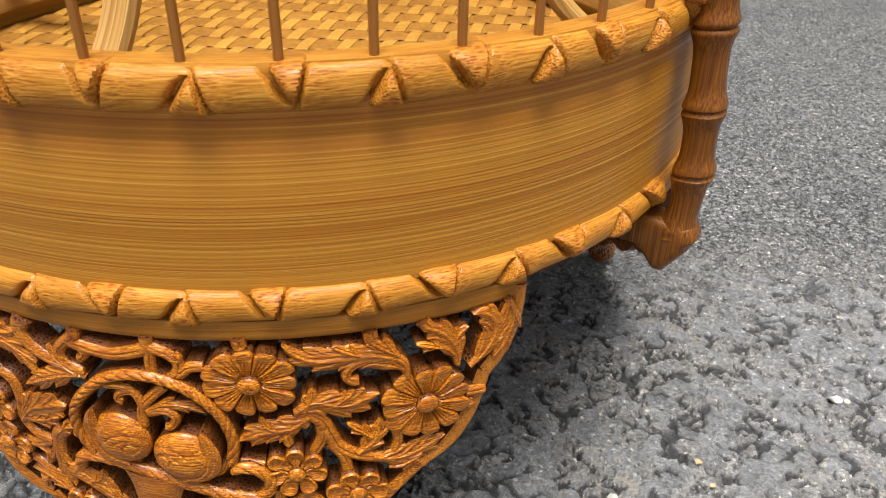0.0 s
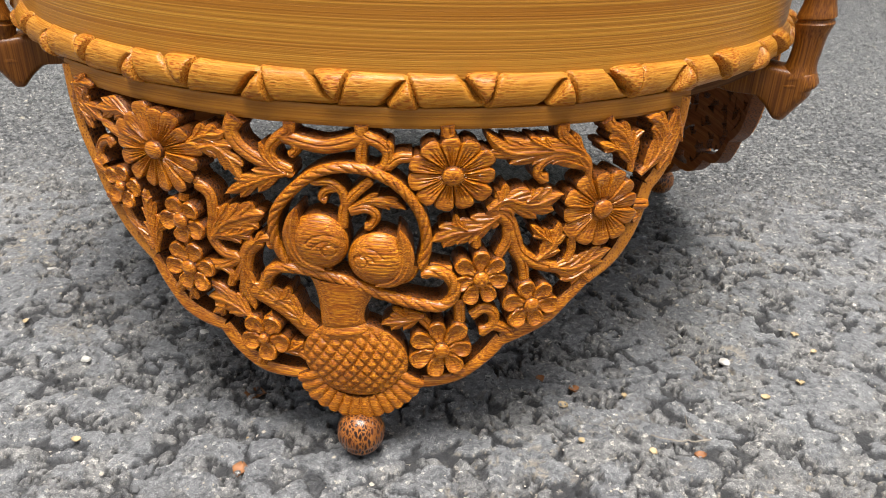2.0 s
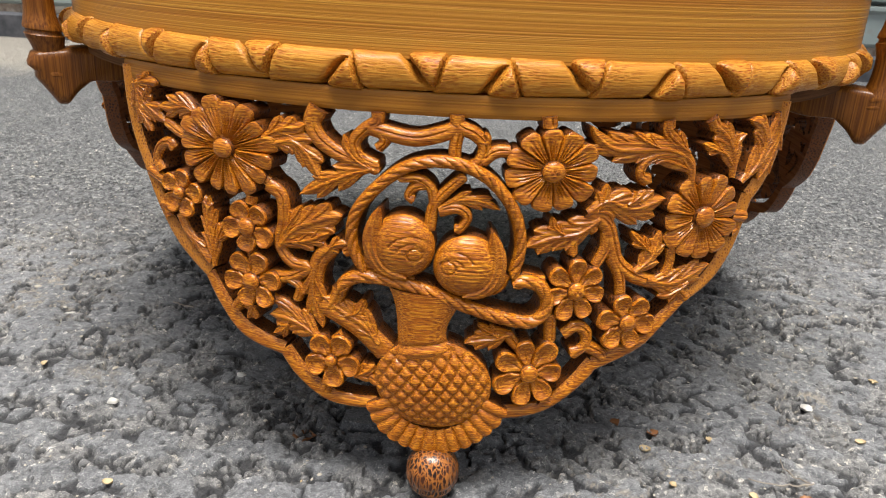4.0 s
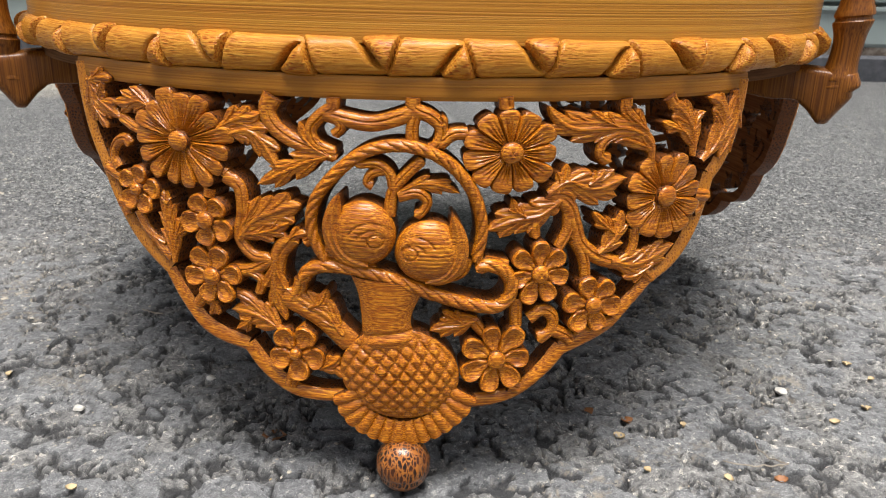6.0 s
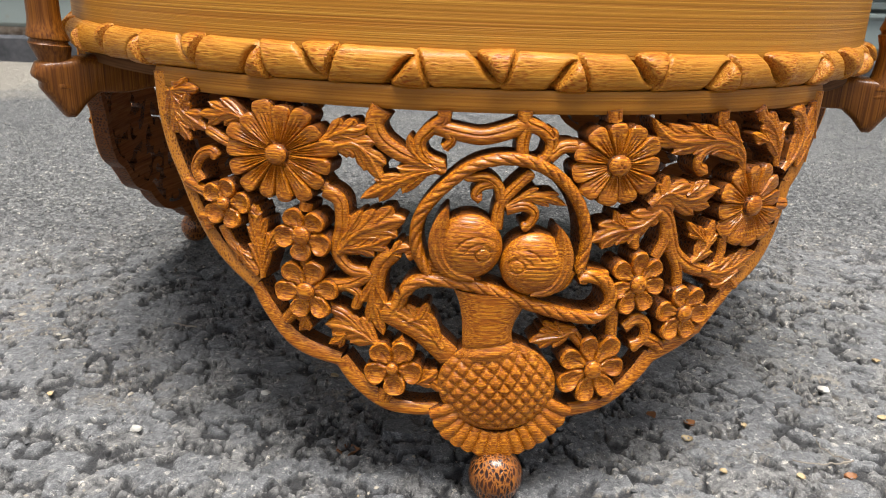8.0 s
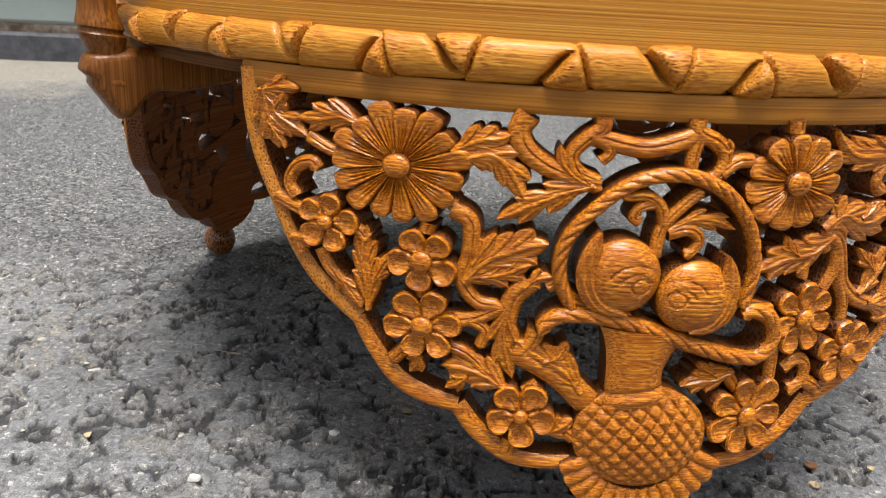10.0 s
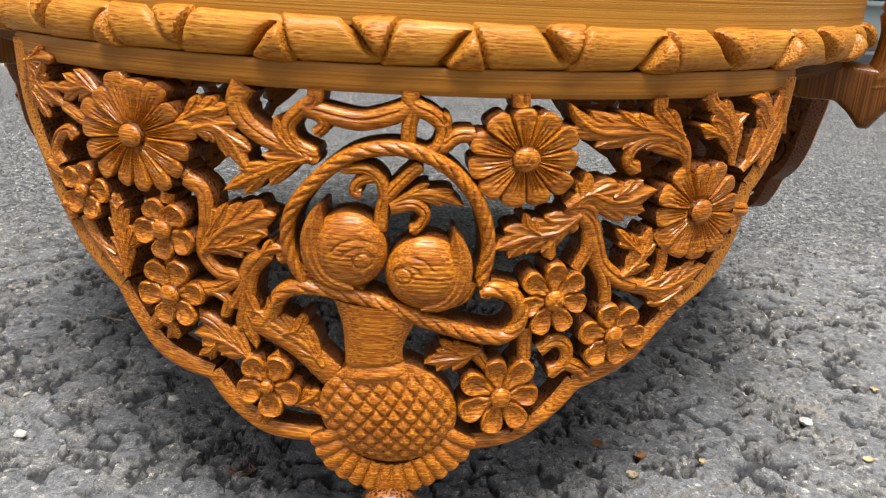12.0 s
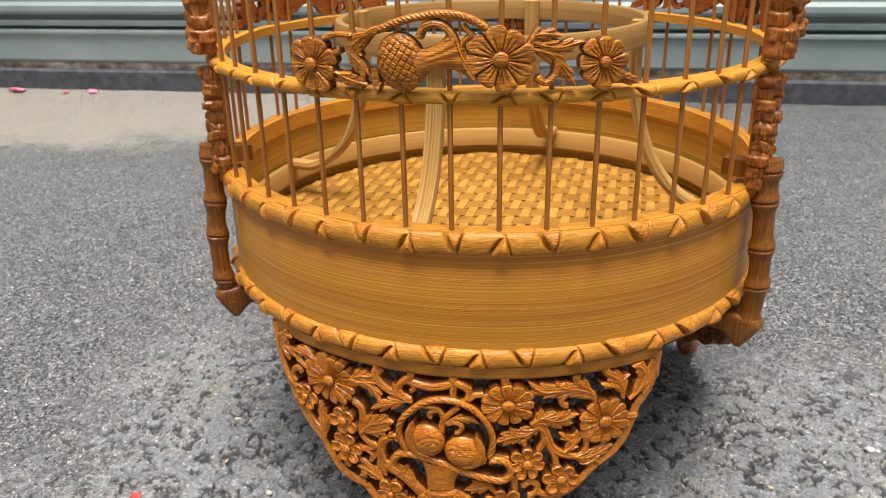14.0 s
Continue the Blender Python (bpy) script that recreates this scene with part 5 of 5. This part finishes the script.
part("threshold", along_wall([(0.0, -0.01), (-0.004, 0.036), (0.0, 0.041), (0.05, 0.041), (0.05, -0.01)]), M_RUBBER, shutter, "dark rubber sill strip", 30)
part("weathered_edge", along_wall([(0.004, 0.0405), (0.001, 0.054), (0.05, 0.054), (0.05, 0.0405)]), M_RUST, shutter, "rusty weathered lower edge", 30)
part("bottom_bar", along_wall([(0.003, 0.0538), (-0.002, 0.060), (-0.002, 0.106), (-0.008, 0.112), (-0.008, 0.117), (0.004, 0.1185), (0.05, 0.1185), (0.05, 0.0538)]), M_PAINT, shutter, "", 20)
for k in range(17):
    z = 0.1180 + 0.122 * k
    slat = [(0.020, z), (0.012, z + 0.006), (-0.002, z + 0.008), (-0.004, z + 0.017), (0.002, z + 0.019), (0.016, z + 0.020), (0.016, z + 0.028), (-0.004, z + 0.030), (-0.008, z + 0.036), (-0.008, z + 0.046), (0.0, z + 0.053), (0.0, z + 0.112), (-0.004, z + 0.117), (0.0, z + 0.122), (0.05, z + 0.122), (0.05, z)]
    part("slat", along_wall(slat), M_PAINT, shutter, "", 20)


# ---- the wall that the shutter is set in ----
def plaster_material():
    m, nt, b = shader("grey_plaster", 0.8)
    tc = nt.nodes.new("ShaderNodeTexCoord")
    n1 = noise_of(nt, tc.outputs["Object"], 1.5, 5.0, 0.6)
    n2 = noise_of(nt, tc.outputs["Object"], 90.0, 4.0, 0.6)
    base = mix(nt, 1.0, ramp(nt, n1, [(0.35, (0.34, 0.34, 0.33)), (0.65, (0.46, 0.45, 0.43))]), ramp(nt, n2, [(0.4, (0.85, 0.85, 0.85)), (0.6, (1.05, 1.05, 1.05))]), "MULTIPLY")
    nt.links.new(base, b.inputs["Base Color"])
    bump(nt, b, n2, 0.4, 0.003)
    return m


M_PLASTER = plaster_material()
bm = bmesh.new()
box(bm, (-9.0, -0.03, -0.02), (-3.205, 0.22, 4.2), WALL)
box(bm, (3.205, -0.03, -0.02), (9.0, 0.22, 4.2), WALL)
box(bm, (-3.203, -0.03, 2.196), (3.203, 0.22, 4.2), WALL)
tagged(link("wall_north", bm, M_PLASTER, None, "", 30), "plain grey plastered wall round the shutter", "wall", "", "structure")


# ---- litter on the asphalt ----
def plain(name, light, dark, rough=0.6, scale=200.0):
    m, nt, b = shader(name, rough)
    tc = nt.nodes.new("ShaderNodeTexCoord")
    nt.links.new(ramp(nt, noise_of(nt, tc.outputs["Object"], scale, 3.0), [(0.35, dark), (0.65, light)]), b.inputs["Base Color"])
    return m


M_GRIT = plain("pale_grit", (0.48, 0.44, 0.37), (0.32, 0.28, 0.22))
M_PINK = plain("pink_petal", (0.75, 0.22, 0.32), (0.50, 0.10, 0.16))
M_RED = plain("red_petal", (0.62, 0.05, 0.03), (0.35, 0.02, 0.02))
M_TAR = plain("loose_asphalt", (0.11, 0.11, 0.112), (0.045, 0.045, 0.047))
M_STRAW = plain("dry_straw", (0.50, 0.39, 0.23), (0.33, 0.24, 0.12))
M_CHALK = plain("white_pebble", (0.60, 0.58, 0.53), (0.42, 0.40, 0.36))
M_TWIG = plain("grey_twig", (0.30, 0.26, 0.21), (0.16, 0.13, 0.10))
M_LEAF = plain("dead_leaf", (0.30, 0.13, 0.05), (0.15, 0.06, 0.02))


def scatter(name, count, lo, hi, size, material, label, category, seed, flat=0.6):
    """Many small irregular chips lying on the ground, as one piece of stuff."""
    rng = random.Random(seed)
    verts, faces = [], []
    for _ in range(count):
        x, y = rng.uniform(lo[0], hi[0]), rng.uniform(lo[1], hi[1])
        s = rng.uniform(*size) * (1 if rng.random() < 0.85 else 1.6)
        z = ground_level(x, y) + 0.0002
        turn, k0 = rng.uniform(0, 6.28), len(verts)
        long = rng.uniform(0.5, 1.0)
        for ring, (h, w) in enumerate(((0.0, 0.8), (0.45, 1.0), (0.9, 0.55))):
            for j in range(6):
                t = turn + j * math.pi / 3
                q = s * w * rng.uniform(0.8, 1.15)
                px, py = q * math.cos(t), q * long * math.sin(t)
                c, sn = math.cos(turn), math.sin(turn)
                verts.append((x + c * px - sn * py, y + sn * px + c * py, z + s * flat * h * rng.uniform(0.85, 1.1) - 0.0004))
        for ring in range(2):
            for j in range(6):
                a, b = k0 + ring * 6 + j, k0 + ring * 6 + (j + 1) % 6
                faces.append((a, b, b + 6, a + 6))
        faces.append(tuple(range(k0 + 12, k0 + 18)))
    me = bpy.data.meshes.new(name)
    me.from_pydata(verts, [], faces)
    me.materials.append(material)
    tagged(new(name, me), label, category, "", "stuff")


scatter("pale_grit", 800, (-0.55, -0.30), (0.65, 0.60), (0.0004, 0.0012), M_GRIT, "scattered pale grit and husks on the asphalt", "grit", 11)
scatter("coarse_sand", 4200, (-0.30, -0.25), (0.36, 0.12), (0.0002, 0.0006), M_GRIT, "fine pale sand strewn over the asphalt", "sand", 12)
scatter("dark_grit", 1200, (-0.30, -0.25), (0.36, 0.20), (0.0004, 0.0012), M_TAR, "loose dark crumbs of asphalt", "grit", 13)


def scrap(name, x, y, size, material, label, category, seed):
    """A curled petal or scrap of leaf lying on the ground."""
    rng = random.Random(seed)
    bm = bmesh.new()
    n, rows = 9, []
    turn = rng.uniform(0, 360)
    m = pose(x, y, ground_level(x, y) + 0.0006, 0, 0, turn)
    for i in range(n):
        v = i / (n - 1)
        w = size * 0.5 * math.sin(math.pi * (0.08 + 0.88 * v)) * rng.uniform(0.8, 1.1)
        rows.append([m @ Vector((size * (v - 0.5), u * w, size * 0.22 * (u * u) + size * 0.10 * math.sin(3 * v + seed))) for u in (-1, -0.5, 0, 0.5, 1)])
    back = [[p + Vector((0, 0, -0.0003)) for p in row] for row in rows]
    loops = [rows[i] + back[i][::-1] for i in range(n)]
    sheet(bm, loops, False, True, True)
    tagged(link(name, bm, material), label, category)


scrap("fallen_petal", -0.197, -0.131, 0.007, M_RED, "small red petal fallen on the asphalt", "petal", 1)
scrap("fallen_petal", -0.900, 0.962, 0.022, M_PINK, "pink petal lying near the shutter sill", "petal", 2)
scrap("fallen_petal", -0.955, 0.958, 0.016, M_PINK, "pale pink petal lying near the shutter sill", "petal", 3)
scrap("fallen_petal", -1.060, 0.955, 0.030, M_PINK, "pink petal lying near the shutter sill", "petal", 5)
for x, y, size, seed in ((-0.041, -0.172, 0.0055, 4), (0.075, -0.118, 0.0045, 6), (0.062, -0.114, 0.0040, 7), (-0.047, -0.131, 0.0085, 8), (0.116, -0.152, 0.0040, 9)):
    scrap("leaf_scrap", x, y, size, M_LEAF, "small brown scrap of leaf on the asphalt", "leaf scrap", seed)
for x, y, size, seed in ((0.100, -0.151, 0.0048, 20), (0.176, -0.070, 0.0060, 21), (0.070, -0.129, 0.0062, 22), (0.149, -0.117, 0.0055, 23), (0.167, -0.104, 0.0060, 24), (0.075, -0.148, 0.0040, 25),
                         (0.094, -0.121, 0.0036, 26), (-0.158, -0.091, 0.0045, 27), (-0.042, -0.156, 0.0040, 28), (-0.101, -0.163, 0.0050, 29), (-0.054, -0.080, 0.0050, 30), (0.180, -0.082, 0.0042, 31)):
    scrap("seed_husk", x, y, 0.62 * size, M_STRAW, "pale straw-coloured seed husk on the asphalt", "husk", seed)


def pebble(x, y, size, seed):
    """A small white stone half sunk in the asphalt."""
    bm = bmesh.new()
    z = ground_level(x, y) + size * 0.12
    rows = []
    for i in range(9):
        th = math.pi * i / 8
        row = []
        for j in range(12):
            t = math.pi * j / 6
            v = Vector((math.sin(th) * math.cos(t), math.sin(th) * math.sin(t), math.cos(th)))
            q = size * 0.5 * (1 + 0.45 * noise.noise(v * 1.3 + Vector((seed, 0, 0))))
            row.append((x + q * v.x * 1.2 + 1e-5 * math.cos(t), y + q * v.y * 0.9 + 1e-5 * math.sin(t), z + q * v.z * 0.6))
        rows.append(row)
    sheet(bm, rows, False, True, True)
    tagged(link("pebble", bm, M_CHALK), "tiny white pebble lying on the asphalt", "pebble")


for k, (x, y, size) in enumerate(((0.140, -0.093, 0.0042), (-0.168, -0.047, 0.0045), (-0.079, -0.093, 0.0030), (-0.120, -0.115, 0.0034), (0.245, -0.024, 0.0050))):
    pebble(x, y, size, 3.1 * k)


def twig(parts, label):
    """A thin dry twig: one tapered stem and its side shoot."""
    bm = bmesh.new()
    for pts, r0, r1 in parts:
        line = spline(pts, 14)
        rows = []
        for i, p in enumerate(line):
            r = r0 + (r1 - r0) * i / 13
            z = ground_level(p.x, p.y) * 0.3 + 0.0012
            d = (line[min(i + 1, 13)] - line[max(i - 1, 0)]).normalized()
            rows.append([(p.x - d.y * r * math.cos(t), p.y + d.x * r * math.cos(t), z + r * math.sin(t)) for t in (k * math.pi / 3 for k in range(6))])
        sheet(bm, rows, False, True, True)
    tagged(link("twig", bm, M_TWIG), label, "twig")


twig((([(0.100, -0.1445), (0.107, -0.1460), (0.114, -0.1455), (0.121, -0.1450)], 0.0002, 0.0003), ([(0.1150, -0.1320), (0.1150, -0.1385), (0.1200, -0.1445)], 0.00015, 0.00025)), "thin dry forked twig on the asphalt")
twig((([(-0.127, -0.033), (-0.122, -0.035), (-0.116, -0.038)], 0.0003, 0.0004),), "short pale dry stalk on the asphalt")
